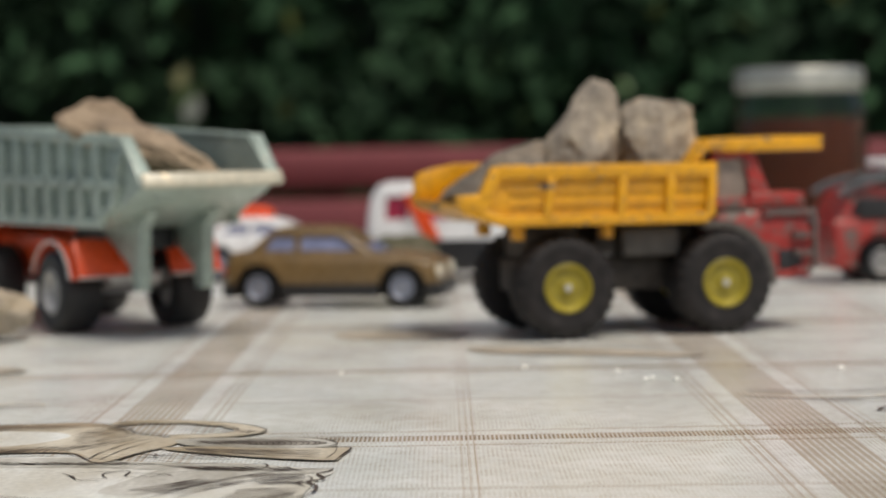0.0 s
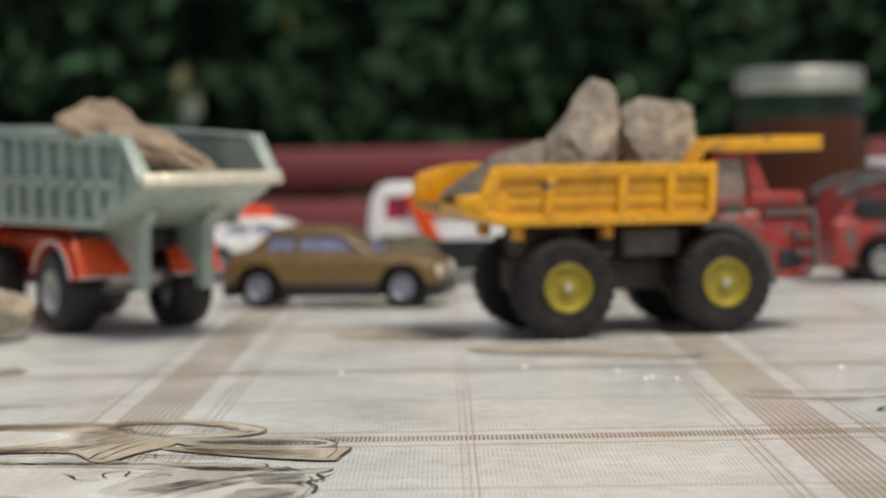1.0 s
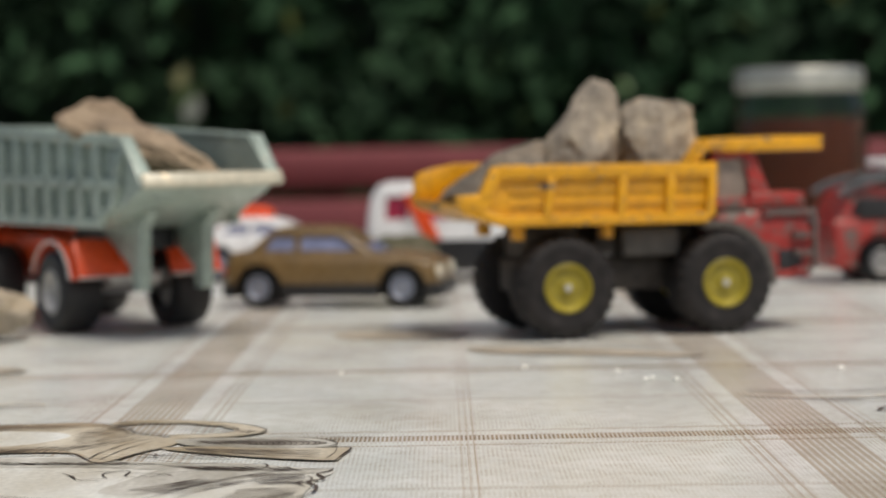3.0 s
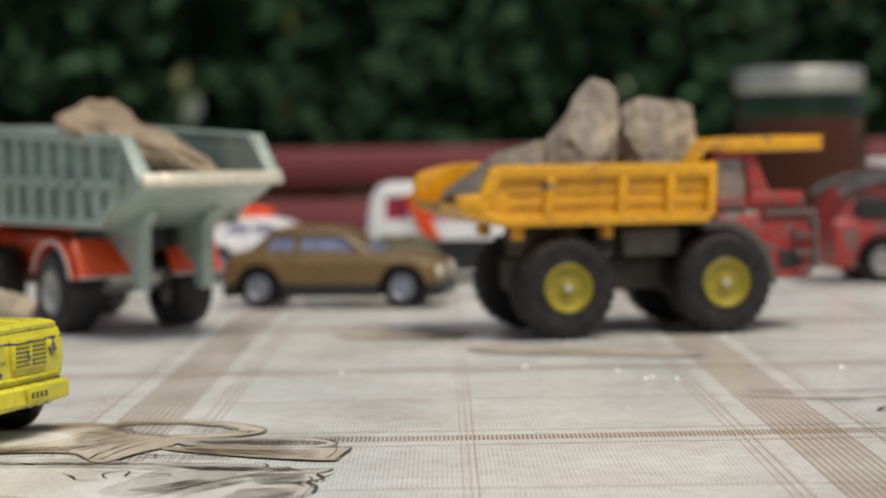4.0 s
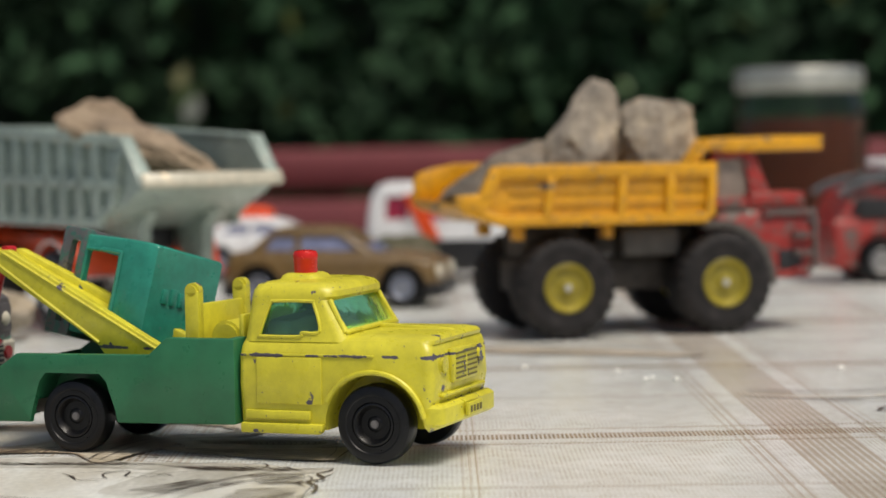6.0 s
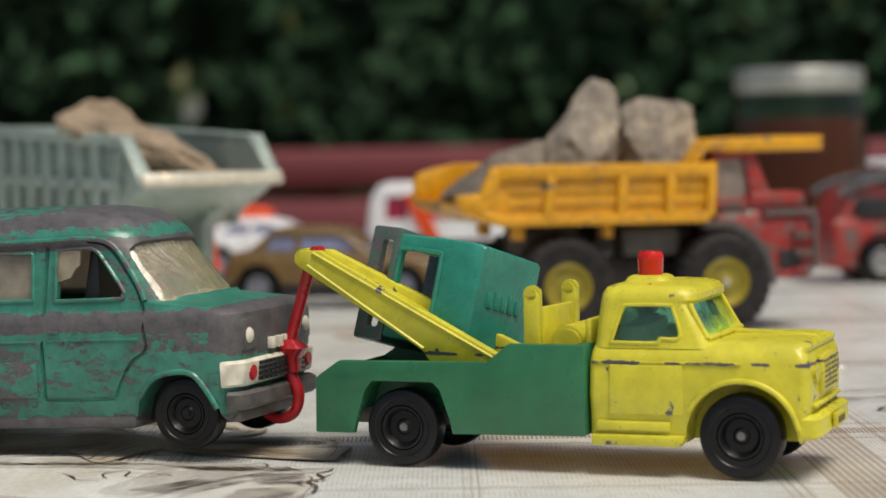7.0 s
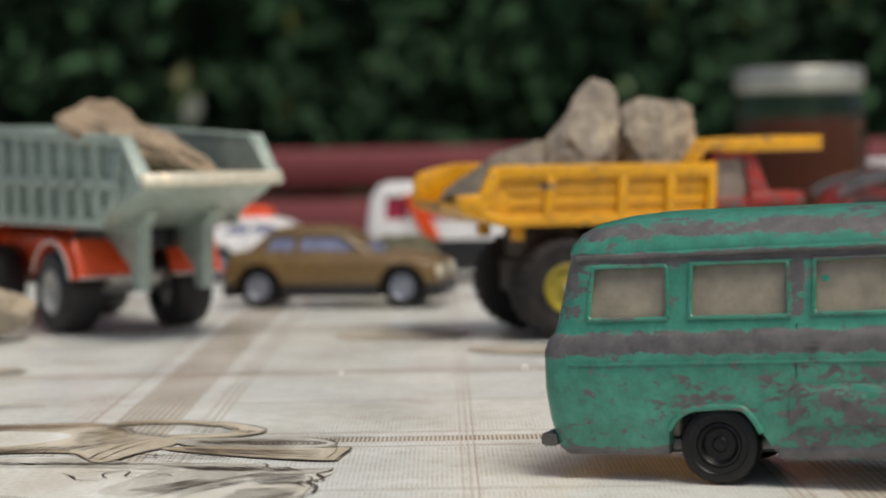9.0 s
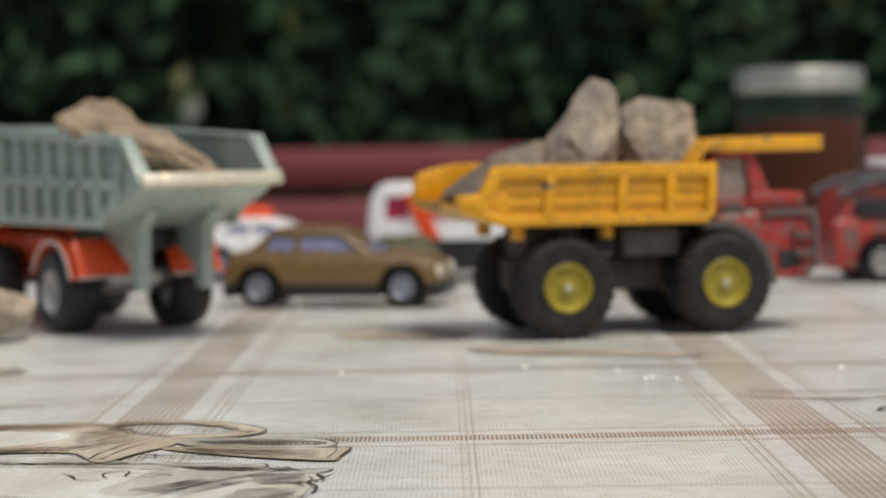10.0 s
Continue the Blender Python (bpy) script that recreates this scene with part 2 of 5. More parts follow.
CAST = plain("bare_casting", (0.17, 0.16, 0.155), 0.5, 0.4, 400)
WORNEDGE = enamel("scuffed_red_edge", (0.115, 0.085, 0.075), 0.40, 240, (0.26, 0.03, 0.026))
WORNBUMPER = plain("tarnished_bumper", (0.115, 0.108, 0.10), 0.5, 0.35, 350, 0.4)
DARK = plain("black_plastic", (0.012, 0.012, 0.013), 0.45)
GOLDHUB = plain("olive_yellow_hub", (0.29, 0.235, 0.022), 0.42)
REDPLASTIC = plain("red_plastic", (0.42, 0.012, 0.018), 0.32, 0, 400, 0.15)
LAMPRED = plain("red_lamp_plastic", (0.55, 0.012, 0.006), 0.2, 0, 400, 0.15)
CREAM = plain("cream_plastic", (0.66, 0.62, 0.50), 0.45)
GREENGLASS = glass("green_tinted_plastic", (0.42, 0.80, 0.64), 0.05, 0.96, 0.0, 0.25)
HAZEGLASS = glass("yellowed_clear_plastic", (0.90, 0.83, 0.62), 0.09, 0.86, 0.30, 0.5)
DULLGLASS = glass("dull_beige_plastic", (0.58, 0.52, 0.41), 0.38, 0.60, 0.45)
BLUEGLASS = plain("blue_grey_window", (0.17, 0.19, 0.30), 0.12)
ROCK = stone("grey_rock", (0.20, 0.175, 0.145), (0.42, 0.36, 0.28), (0.62, 0.50, 0.34))
SANDROCK = stone("sandy_rock", (0.22, 0.17, 0.12), (0.40, 0.30, 0.20), (0.52, 0.40, 0.27))
MOSS = stone("mossy_rock", (0.05, 0.07, 0.025), (0.13, 0.12, 0.07), (0.22, 0.19, 0.13))
DARKROCK = stone("dark_rock", (0.10, 0.09, 0.075), (0.21, 0.18, 0.145), (0.34, 0.28, 0.21))

# ---- ground, table, cloth, bench, hedge ----
def cloth_material():
    """Woven cloth with a printed check of tan bands and thin lines, under a thin clear coating."""
    k = Nodes("checked_tablecloth", 0.42)
    x, y, z = k.xyz()
    tan, line, pale = (0.44, 0.335, 0.235), (0.34, 0.24, 0.145), (0.86, 0.86, 0.85)
    base = k.ramp(k.noise(60, 4), [(0.3, (0.765, 0.80, 0.775)), (0.7, (0.85, 0.885, 0.865))])
    across = k.math("MULTIPLY", k.math("PINGPONG", k.math("ADD", x, 10 * 0.114 + 0.0535), 0.057), 1 / 0.057)
    upright = k.ramp(across, [(0.0, 0.72), (0.098, 0.0), (0.165, 0.6), (0.180, 0.0), (0.196, 0.5), (0.210, 0.0), (0.222, 0.4), (0.232, 0.0),
                              (0.976, 0.75), (0.982, 0.0), (0.9935, 0.75)], "CONSTANT")
    along = k.math("MULTIPLY", k.math("PINGPONG", k.math("ADD", y, 10 * 0.104 - 0.356), 0.052), 1 / 0.052)
    level = k.ramp(along, [(0.0, 0.85), (0.055, 0.0), (0.145, 0.6), (0.175, 0.0), (0.975, 0.35)], "CONSTANT")
    white = k.ramp(across, [(0.0, 0.0), (0.098, 0.5), (0.165, 0.0)], "CONSTANT")

    def threads(scale, way):
        w = k.node("ShaderNodeTexWave", Scale=scale, Distortion=0.6, Detail=1.0)
        w.bands_direction = way
        k.link(k.where, w.inputs["Vector"])
        return w.outputs["Fac"]

    warp, weft, cord = threads(430, "X"), threads(300, "Y"), threads(260, "X")
    weave = k.math("MULTIPLY", warp, weft)
    c = k.mix(white, base, pale)
    c = k.mix(k.math("MULTIPLY", upright, k.ramp(cord, [(0.2, 0.35), (0.6, 1.0)])), c, tan)
    c = k.mix(k.math("MULTIPLY", level, k.ramp(warp, [(0.25, 0.12), (0.6, 1.0)])), c, line)
    worn = k.noise(240, 5, 0.65)
    dots = k.math("MULTIPLY", k.ramp(weave, [(0.05, 1.0), (0.35, 0.0)]), k.ramp(worn, [(0.40, 0.10), (0.62, 0.62)]))
    c = k.mix(dots, c, (0.48, 0.44, 0.36))
    stain = k.ramp(k.noise(22, 6, 0.6), [(0.32, (0.86, 0.83, 0.78)), (0.46, (0.98, 0.97, 0.95)), (0.7, (1.0, 1.0, 1.0))])
    c = k.mix(1.0, c, stain, "MULTIPLY")
    k.colour(c)
    k.set("Roughness", k.ramp(k.noise(35, 4), [(0.3, 0.11), (0.7, 0.24)]))
    k.bump(k.math("ADD", weave, k.math("MULTIPLY", k.noise(120, 3), 1.5)), 0.30, 0.00012)
    return k.mat


def ground():
    k = Nodes("lawn", 0.9)
    k.colour(k.mix(1.0, k.ramp(k.noise(2.0, 6), [(0.3, (0.035, 0.07, 0.018)), (0.7, (0.07, 0.11, 0.03))]), k.ramp(k.noise(60, 4), [(0.3, 0.6), (0.7, 1.2)]), "MULTIPLY"))
    k.bump(k.noise(80, 6), 0.8, 0.02)
    bm = bmesh.new()
    bmesh.ops.create_grid(bm, x_segments=8, y_segments=8, size=400000)
    bmesh.ops.translate(bm, verts=bm.verts[:], vec=(0, 0, -750))
    tagged(part("ground", bm, k.mat, smooth=0), "short green lawn under the garden table", "ground", kind="structure")


TX0, TX1, TY0, TY1 = -780, 780, -170, 1130


def table():
    wood = plain("brown_table_wood", (0.20, 0.12, 0.065), 0.55, 0, 30)
    t = thing("garden_table", mm_pose(0, 480, -750), "brown wooden garden table under a checked cloth", "table")
    hx, hy = (TX1 - TX0) / 2 - 8, (TY1 - TY0) / 2 - 8
    part("tabletop", box(-hx, hx, -hy, hy, 720, 747, 3), wood, t)
    part("apron", carve(box(-hx + 50, hx - 50, -hy + 50, hy - 50, 640, 719), box(-hx + 72, hx - 72, -hy + 72, hy - 72, 600, 760)), wood, t)
    for sx in (-1, 1):
        for sy in (-1, 1):
            part("leg", box(sx * (hx - 80) - 32, sx * (hx - 80) + 32, sy * (hy - 80) - 32, sy * (hy - 80) + 32, 0, 719, 4), wood, t)


def ribbon(points, width, z, closed=False):
    """A printed stroke: a flat ribbon with a smooth course and tapering ends."""
    pts = [Vector((*p, 0)) for p in points]
    n = len(pts)
    fine = []
    for i in range(n if closed else n - 1):
        g = (lambda j: pts[j % n]) if closed else (lambda j: pts[min(max(j, 0), n - 1)])
        p0, p1, p2, p3 = g(i - 1), g(i), g(i + 1), g(i + 2)
        for k in range(8):
            t = k / 8
            fine.append(0.5 * (2 * p1 + (p2 - p0) * t + (2 * p0 - 5 * p1 + 4 * p2 - p3) * t * t + (3 * p1 - p0 - 3 * p2 + p3) * t ** 3))
    fine.append(pts[0] if closed else pts[-1])
    bm = bmesh.new()
    last = None
    for i, p in enumerate(fine):
        way = (fine[min(i + 1, len(fine) - 1)] - fine[max(i - 1, 0)]).normalized()
        side = Vector((-way.y, way.x, 0))
        w = width * (0.55 + 0.45 * noise.noise(p * 0.35 + Vector((7, 3, z)))) * (1.0 if closed else 0.35 + 0.65 * min(1, 5 * min(i, len(fine) - 1 - i) / len(fine)))
        now = [bm.verts.new((*(p + side * w).xy, z)), bm.verts.new((*(p - side * w).xy, z))]
        if last:
            bm.faces.new((last[0], now[0], now[1], last[1]))
        last = now
    return bm


def wash(points, z):
    """A printed patch of colour inside a smooth closed outline."""
    b = ribbon(points, 0.01, z, True)
    ring = [v.co.copy() for i, v in enumerate(b.verts) if i % 2 == 0][:-1]
    b.free()
    bm = bmesh.new()
    face = bm.faces.new([bm.verts.new(v) for v in ring])
    bmesh.ops.triangulate(bm, faces=[face])
    return bm


def tablecloth():
    mat = cloth_material()
    bm = bmesh.new()
    xs = sorted(set(list(range(TX0, TX1 + 1, 60)) + list(range(-120, 121, 12)) + [TX0, TX1]))
    ys = sorted(set(list(range(TY0, TY1 + 1, 65)) + list(range(250, 701, 15)) + [TY0, TY1]))
    grid = {}
    drop = 210
    ex = [xs[0] - 14, *xs, xs[-1] + 14]
    ey = [ys[0] - 14, *ys, ys[-1] + 14]
    for i, x in enumerate(ex):
        for j, y in enumerate(ey):
            inside = 0 < i < len(ex) - 1 and 0 < j < len(ey) - 1
            z = -0.25 + 0.25 * noise.noise(Vector((x * 0.012, y * 0.012, 2))) if inside else -drop + 12 * noise.noise(Vector((x * 0.01, y * 0.01, 5)))
            w = 0 if inside else 9 * noise.noise(Vector((x * 0.02, y * 0.02, 9)))
            grid[i, j] = bm.verts.new((x + w, y + w, z))
    for i in range(len(ex) - 1):
        for j in range(len(ey) - 1):
            bm.faces.new((grid[i, j], grid[i + 1, j], grid[i + 1, j + 1], grid[i, j + 1]))
    cloth = part("tablecloth", bm, mat, smooth=50)
    if cloth.data.polygons[len(cloth.data.polygons) // 2].normal.z < 0:
        cloth.data.flip_normals()
    solid = cloth.modifiers.new("thickness", "SOLIDIFY")
    solid.thickness, solid.offset = 0.0009, -1
    tagged(cloth, "cream woven tablecloth printed with tan checks and sketches", "tablecloth")
    ink = plain("dark_brown_print", (0.075, 0.055, 0.042), 0.45, 0, 900, 0.4)

    def wash_colour(name, deep, pale):
        k = Nodes(name, 0.4)
        tone = k.ramp(k.noise(95, 6, 0.66, (0.7, 0.25, 1.0)), [(0.36, deep), (0.53, tuple((a + b) / 2 for a, b in zip(deep, pale))), (0.68, pale)])
        k.colour(k.mix(1.0, tone, k.ramp(k.noise(900, 3), [(0.3, 0.8), (0.7, 1.05)]), "MULTIPLY"))
        return k.mat

    sepia = wash_colour("tan_print", (0.36, 0.285, 0.18), (0.70, 0.645, 0.52))
    grey = wash_colour("grey_print", (0.33, 0.305, 0.245), (0.68, 0.665, 0.60))
    fade = wash_colour("pale_print", (0.58, 0.55, 0.46), (0.82, 0.83, 0.78))
    deep = wash_colour("umber_print", (0.27, 0.19, 0.115), (0.58, 0.48, 0.34))
    shadow = wash_colour("slate_print", (0.20, 0.175, 0.14), (0.45, 0.42, 0.36))

    def patch(points, z, mat, label):
        part("printed_wash", wash(points, z), mat, cloth, label)

    def stroke(points, width, z=0.26):
        part("printed_stroke", ribbon(points, width, z), ink, cloth, smooth=0)

    def hatch(first, last, count, width, wobble=0.0):
        """Strokes that lead over from one course to another."""
        for i in range(count):
            f = (i + 0.5) / count
            stroke([(p[0] + (q[0] - p[0]) * f + wobble * noise.noise(Vector((i * 1.7, j, 3))), p[1] + (q[1] - p[1]) * f + wobble * noise.noise(Vector((i * 1.3, j, 7)))) for j, (p, q) in enumerate(zip(first, last))], width * 2.1)

    # the jug: belly with a light inside, shaded upper edge, collar, handle
    patch([(-106, 374), (-79, 379), (-65, 380.5), (-58, 376), (-53, 365), (-47.6, 359.5), (-52, 352), (-56, 336), (-62, 346), (-80, 344), (-106, 342)], 0.08, sepia, "tan printed belly of the jug")
    patch([(-104, 371), (-79, 371), (-68, 369), (-64, 363), (-70, 354), (-84, 350), (-104, 350)], 0.10, fade, "pale light on the printed jug")
    patch([(-106, 375), (-79, 379), (-65, 380.5), (-58.6, 376.2), (-64, 375), (-79, 374), (-106, 370)], 0.12, deep, "umber printed shade along the jug")
    patch([(-106, 346), (-80, 347.5), (-66, 349), (-60, 344), (-58, 340), (-66, 345), (-106, 341)], 0.12, deep, "umber printed shade under the jug")
    patch([(-56.3, 334.5), (-52.9, 333), (-49, 342.4), (-46.4, 347), (-44, 354), (-45.5, 359), (-49, 358), (-53, 351)], 0.14, sepia, "tan printed collar of the jug")
    handle_out = [(-59.2, 379.7), (-53.6, 382.7), (-44.1, 380.4), (-36.7, 375.8), (-31.7, 369), (-30.9, 365), (-33, 361.4), (-38, 358.4), (-44.4, 357.2)]
    handle_in = [(-57, 376.5), (-53.2, 378.8), (-45.6, 377.4), (-39, 373), (-36, 368.8), (-36, 365.6), (-37.4, 363.6), (-41, 362.4), (-47, 362.3)]
    for i in range(len(handle_out) - 1):
        patch([handle_out[i], handle_out[i + 1], handle_in[i + 1], handle_in[i]], 0.13 + 0.004 * i, sepia, "tan printed handle of the jug")
    for course, width in ((handle_out, 0.30), (handle_in, 0.24), ([(-106, 374), (-79, 378.6), (-65.3, 380.5), (-58.6, 375.9), (-54.8, 370.3), (-52.9, 363.7)], 0.40), ([(-63, 378), (-58.5, 373.5), (-55.4, 368.6), (-54, 363.5)], 0.24),
                          ([(-62.3, 346.4), (-59, 340.4), (-56.3, 334.9), (-55.2, 332.6), (-52.9, 332.7), (-49, 342.4), (-46.4, 347.1)], 0.42), ([(-56.3, 334.9), (-55.7, 342), (-52.3, 352.9), (-47.6, 359.6), (-45.1, 359.3)], 0.32),
                          ([(-54.5, 334.7), (-52.5, 344.7), (-48.9, 355.1)], 0.26), ([(-100, 341.5), (-84, 343), (-72.2, 345.2), (-62.5, 347.1)], 0.30), ([(-47, 362.3), (-39.3, 362.7), (-36.2, 365.1)], 0.20)):
        stroke(course, width * 0.7)
    hatch([(-64, 366), (-60, 371), (-57, 373)], [(-60, 343), (-55, 352), (-50, 359)], 11, 0.11, 1.0)
    hatch([(-100, 373), (-80, 376.5), (-62, 377.5)], [(-98, 369), (-80, 371), (-66, 370)], 6, 0.12, 0.8)
    hatch([(-92, 341), (-90, 344), (-87, 348)], [(-61, 345), (-60, 348), (-58, 352)], 26, 0.14, 0.8)
    # the spoon that leans on it: bowl, handle tip and a flat spatula under it
    patch([(-44.8, 356.6), (-36.8, 357.6), (-27.3, 357), (-21.6, 354.6), (-18, 350), (-18.4, 345.4), (-26.5, 344.2), (-36, 347), (-42.7, 350)], 0.16, grey, "grey-brown printed spoon")
    patch([(-36, 353), (-28, 354), (-22, 351.5), (-20, 348.5), (-26, 347.5), (-33, 349.5)], 0.18, shadow, "dark hollow of the printed spoon")
    patch([(-44.8, 348), (-36, 347.5), (-26, 344.6), (-17.6, 344.2), (-15.6, 343.4), (-16.6, 333), (-17.4, 330.8), (-22, 331.6), (-32, 336.4), (-44.8, 345)], 0.15, sepia, "tan printed spatula")
    for course, width in (([(-44.8, 356.6), (-36.8, 357.6), (-27.3, 357), (-21.6, 354.6), (-18.1, 350), (-18.4, 346.4), (-22, 344.6), (-30, 345.6), (-42.7, 350)], 0.34), ([(-30, 354.6), (-23.4, 353), (-19.8, 349.6), (-20.4, 347.4)], 0.26), ([(-33, 353), (-26, 352), (-22.6, 349.4)], 0.20),
                          ([(-27, 356.8), (-16, 355.8), (-11.3, 355)], 0.55), ([(-18.4, 344.4), (-15.4, 343.5), (-16.2, 337), (-17.2, 330.6)], 0.50), ([(-17.6, 343), (-17.8, 338), (-18.8, 332)], 0.26), ([(-17.2, 330.6), (-22, 331.6), (-30.3, 335.9), (-38, 340.6), (-44.8, 345.4)], 0.30)):
        stroke(course, width * 0.7)
    hatch([(-43, 346.6), (-32, 343.5), (-20, 342)], [(-42, 344), (-31, 338), (-20, 333)], 6, 0.15, 0.5)
    hatch([(-43, 355.4), (-34, 355.6), (-27, 354.8)], [(-41, 350.6), (-34, 349), (-25, 347)], 7, 0.10, 0.7)
    # the scalloped dish in front: slate rim, pale inside, curls
    patch([(-100, 340), (-70.7, 340), (-59, 339.6), (-52, 334), (-41, 330.4), (-32, 330), (-26, 325), (-17.2, 321.4), (-19, 312), (-20, 303), (-23, 292), (-45, 280), (-100, 276)], 0.07, fade, "pale printed dish")
    patch([(-100, 339), (-70.7, 339), (-59, 338.6), (-50, 333.4), (-41, 330.2), (-44, 324.5), (-58, 328), (-100, 331)], 0.11, grey, "slate shade along the printed dish")
    patch([(-42, 329.8), (-32, 329.6), (-24, 325), (-17.2, 321.6), (-20, 318), (-28, 316), (-36, 309), (-44, 301), (-50, 305), (-46, 318), (-44, 324)], 0.12, grey, "slate printed rim of the dish")
    for course, width in (([(-49.6, 337), (-41.1, 330.2), (-38.4, 329.3), (-32.4, 330.3)], 0.28), ([(-100, 339), (-80, 340), (-66, 343), (-59.3, 339.4), (-52.2, 333.8)], 0.22), ([(-17.1, 321.6), (-22, 321.8), (-26.3, 319.6), (-32.5, 313.9), (-37.5, 306.9), (-41.3, 299.1), (-46, 290)], 0.44),
                          ([(-24, 317), (-30, 311), (-35, 303), (-39, 295)], 0.24), ([(-17.1, 322), (-17.6, 319.6), (-19.2, 316.8), (-18.0, 312.6), (-20.2, 309.8), (-18.7, 305.3), (-19.2, 300), (-22, 295)], 0.60), ([(-20.6, 315.6), (-19.8, 312.4), (-21.6, 309.6), (-20.2, 305)], 0.34),
                          ([(-58.1, 322.1), (-56, 318.6), (-54.4, 315.3), (-50.3, 315.9)], 0.42), ([(-50.3, 315.9), (-51.6, 320.3), (-49.3, 323.3), (-47.8, 322), (-47.9, 318.3), (-45.3, 316.4)], 0.40), ([(-57, 321), (-51, 322.6), (-44, 320), (-38, 322), (-33, 325)], 0.24),
                          ([(-46, 319), (-44.2, 317), (-42.4, 319.4), (-40.6, 317)], 0.26), ([(-31.4, 326.4), (-28.7, 328.4), (-27.3, 325.8), (-28.5, 323.1), (-31, 323.8), (-30, 326)], 0.36), ([(-48, 338.6), (-45.4, 341), (-42, 339), (-38, 340.2), (-35, 337)], 0.22), ([(-46, 337), (-42.6, 338), (-40, 336.4), (-36, 336.6)], 0.20),
                          ([(-70, 304), (-60, 300), (-52, 296), (-47, 290)], 0.34)):
        stroke(course, width * 0.7)
    hatch([(-98, 337), (-94, 335), (-89, 334)], [(-50, 332), (-47, 330), (-43, 329)], 34, 0.12, 1.6)
    hatch([(-44, 328), (-40, 325), (-36, 322)], [(-24, 324), (-22.6, 322), (-21, 320)], 26, 0.11, 1.2)
    hatch([(-46, 305), (-42, 309), (-37, 314)], [(-38, 300), (-34, 305), (-28, 312)], 12, 0.12, 1.0)
    hatch([(-30, 317), (-26, 318), (-21, 317)], [(-27, 308), (-24, 308), (-20.6, 308)], 11, 0.16, 0.7)
    hatch([(-30, 304), (-25, 305), (-20.8, 304)], [(-32, 295), (-27, 294), (-22, 296)], 9, 0.18, 0.7)
    hatch([(-62, 372), (-59, 374), (-56, 374.5)], [(-50, 360), (-48, 361), (-46, 361)], 15, 0.12, 0.6)
    hatch([(-58.4, 377.5), (-58, 379), (-57.4, 380.6)], [(-33.4, 362.6), (-32.6, 364), (-31.6, 365)], 22, 0.12, 0.5)
    hatch([(-106, 376.5), (-90, 378), (-74, 379.2)], [(-104, 364), (-92, 365), (-78, 367)], 9, 0.13, 0.8)
    hatch([(-42, 355), (-40, 352), (-39, 350)], [(-21, 352), (-20, 349.4), (-20.6, 346.6)], 20, 0.10, 0.5)
    hatch([(-50, 340.4), (-48, 338.6), (-46, 338)], [(-35, 338), (-34, 336), (-33.4, 334)], 12, 0.13, 0.9)
    # sketches farther on
    far_ink = plain("faded_brown_print", (0.40, 0.35, 0.275), 0.45, 0, 60, 0.45)
    for outline in ([(6, 505), (24, 500), (42, 492), (58, 482), (52, 476), (30, 484), (10, 492)], [(-28, 545), (-10, 552), (6, 545), (0, 530), (-20, 530)], [(-124, 470), (-104, 480), (-92, 470), (-108, 460)]):
        part("printed_wash", wash(outline, 0.10), far_ink, cloth, "faded brown printed leaf")
    far = [([(-20, 530), (0, 540), (22, 535), (45, 512), (60, 500)], 1.3), ([(5, 515), (25, 508), (48, 500), (64, 492)], 1.0), ([(56, 406), (64, 401), (76, 398), (92, 402), (110, 399)], 1.5),
           ([(58, 413), (72, 408), (90, 411)], 0.8), ([(66, 395), (80, 392), (98, 395)], 0.7), ([(80, 384), (77, 380), (80, 376), (90, 376)], 0.6), ([(86, 388), (98, 385), (104, 378)], 0.5),
           ([(-112, 400), (-98, 406), (-82, 410), (-76, 407)], 1.1), ([(-110, 394), (-92, 401), (-78, 404)], 0.6), ([(-120, 440), (-104, 448), (-90, 443)], 1.2)]
    for course, width in far:
        part("printed_stroke", ribbon(course, width, 0.2), far_ink if width > 0.9 else ink, cloth, smooth=0)


def bench():
    k = Nodes("maroon_paint", 0.5)
    k.colour(k.mix(1.0, k.ramp(k.noise(9, 5), [(0.3, (0.165, 0.034, 0.038)), (0.7, (0.22, 0.048, 0.050))]), k.ramp(k.noise(90, 6, 0.6, (0.1, 1, 1)), [(0.3, 0.75), (0.7, 1.1)]), "MULTIPLY"))
    k.bump(k.noise(80, 5, 0.6, (0.1, 1, 1)), 0.3, 0.001)
    m = k.mat
    b = thing("garden_bench", mm_pose(0, 1640, -750), "maroon-painted wooden garden bench behind the table", "bench")
    part("back_rail", box(-900, 900, 40, 78, 760, 791, 6), m, b)
    part("back_slat", box(-900, 900, 14, 38, 690, 752, 6), m, b)
    part("back_slat", box(-900, 900, 20, 46, 610, 668, 5), m, b)
    part("back_slat", box(-900, 900, 48, 70, 530, 588, 5), m, b)
    for y in (-330, -230, -130, -30):
        part("seat_slat", box(-900, 900, y - 44, y + 44, 420, 446, 5), m, b)
    for x in (-800, 0, 800):
        part("back_post", box(x - 25, x + 25, 79, 120, 0, 780, 4), m, b)
        part("front_leg", box(x - 25, x + 25, -360, -310, 0, 419, 4), m, b)
        part("seat_bearer", box(x - 25, x + 25, -309, 78, 360, 419, 4), m, b)


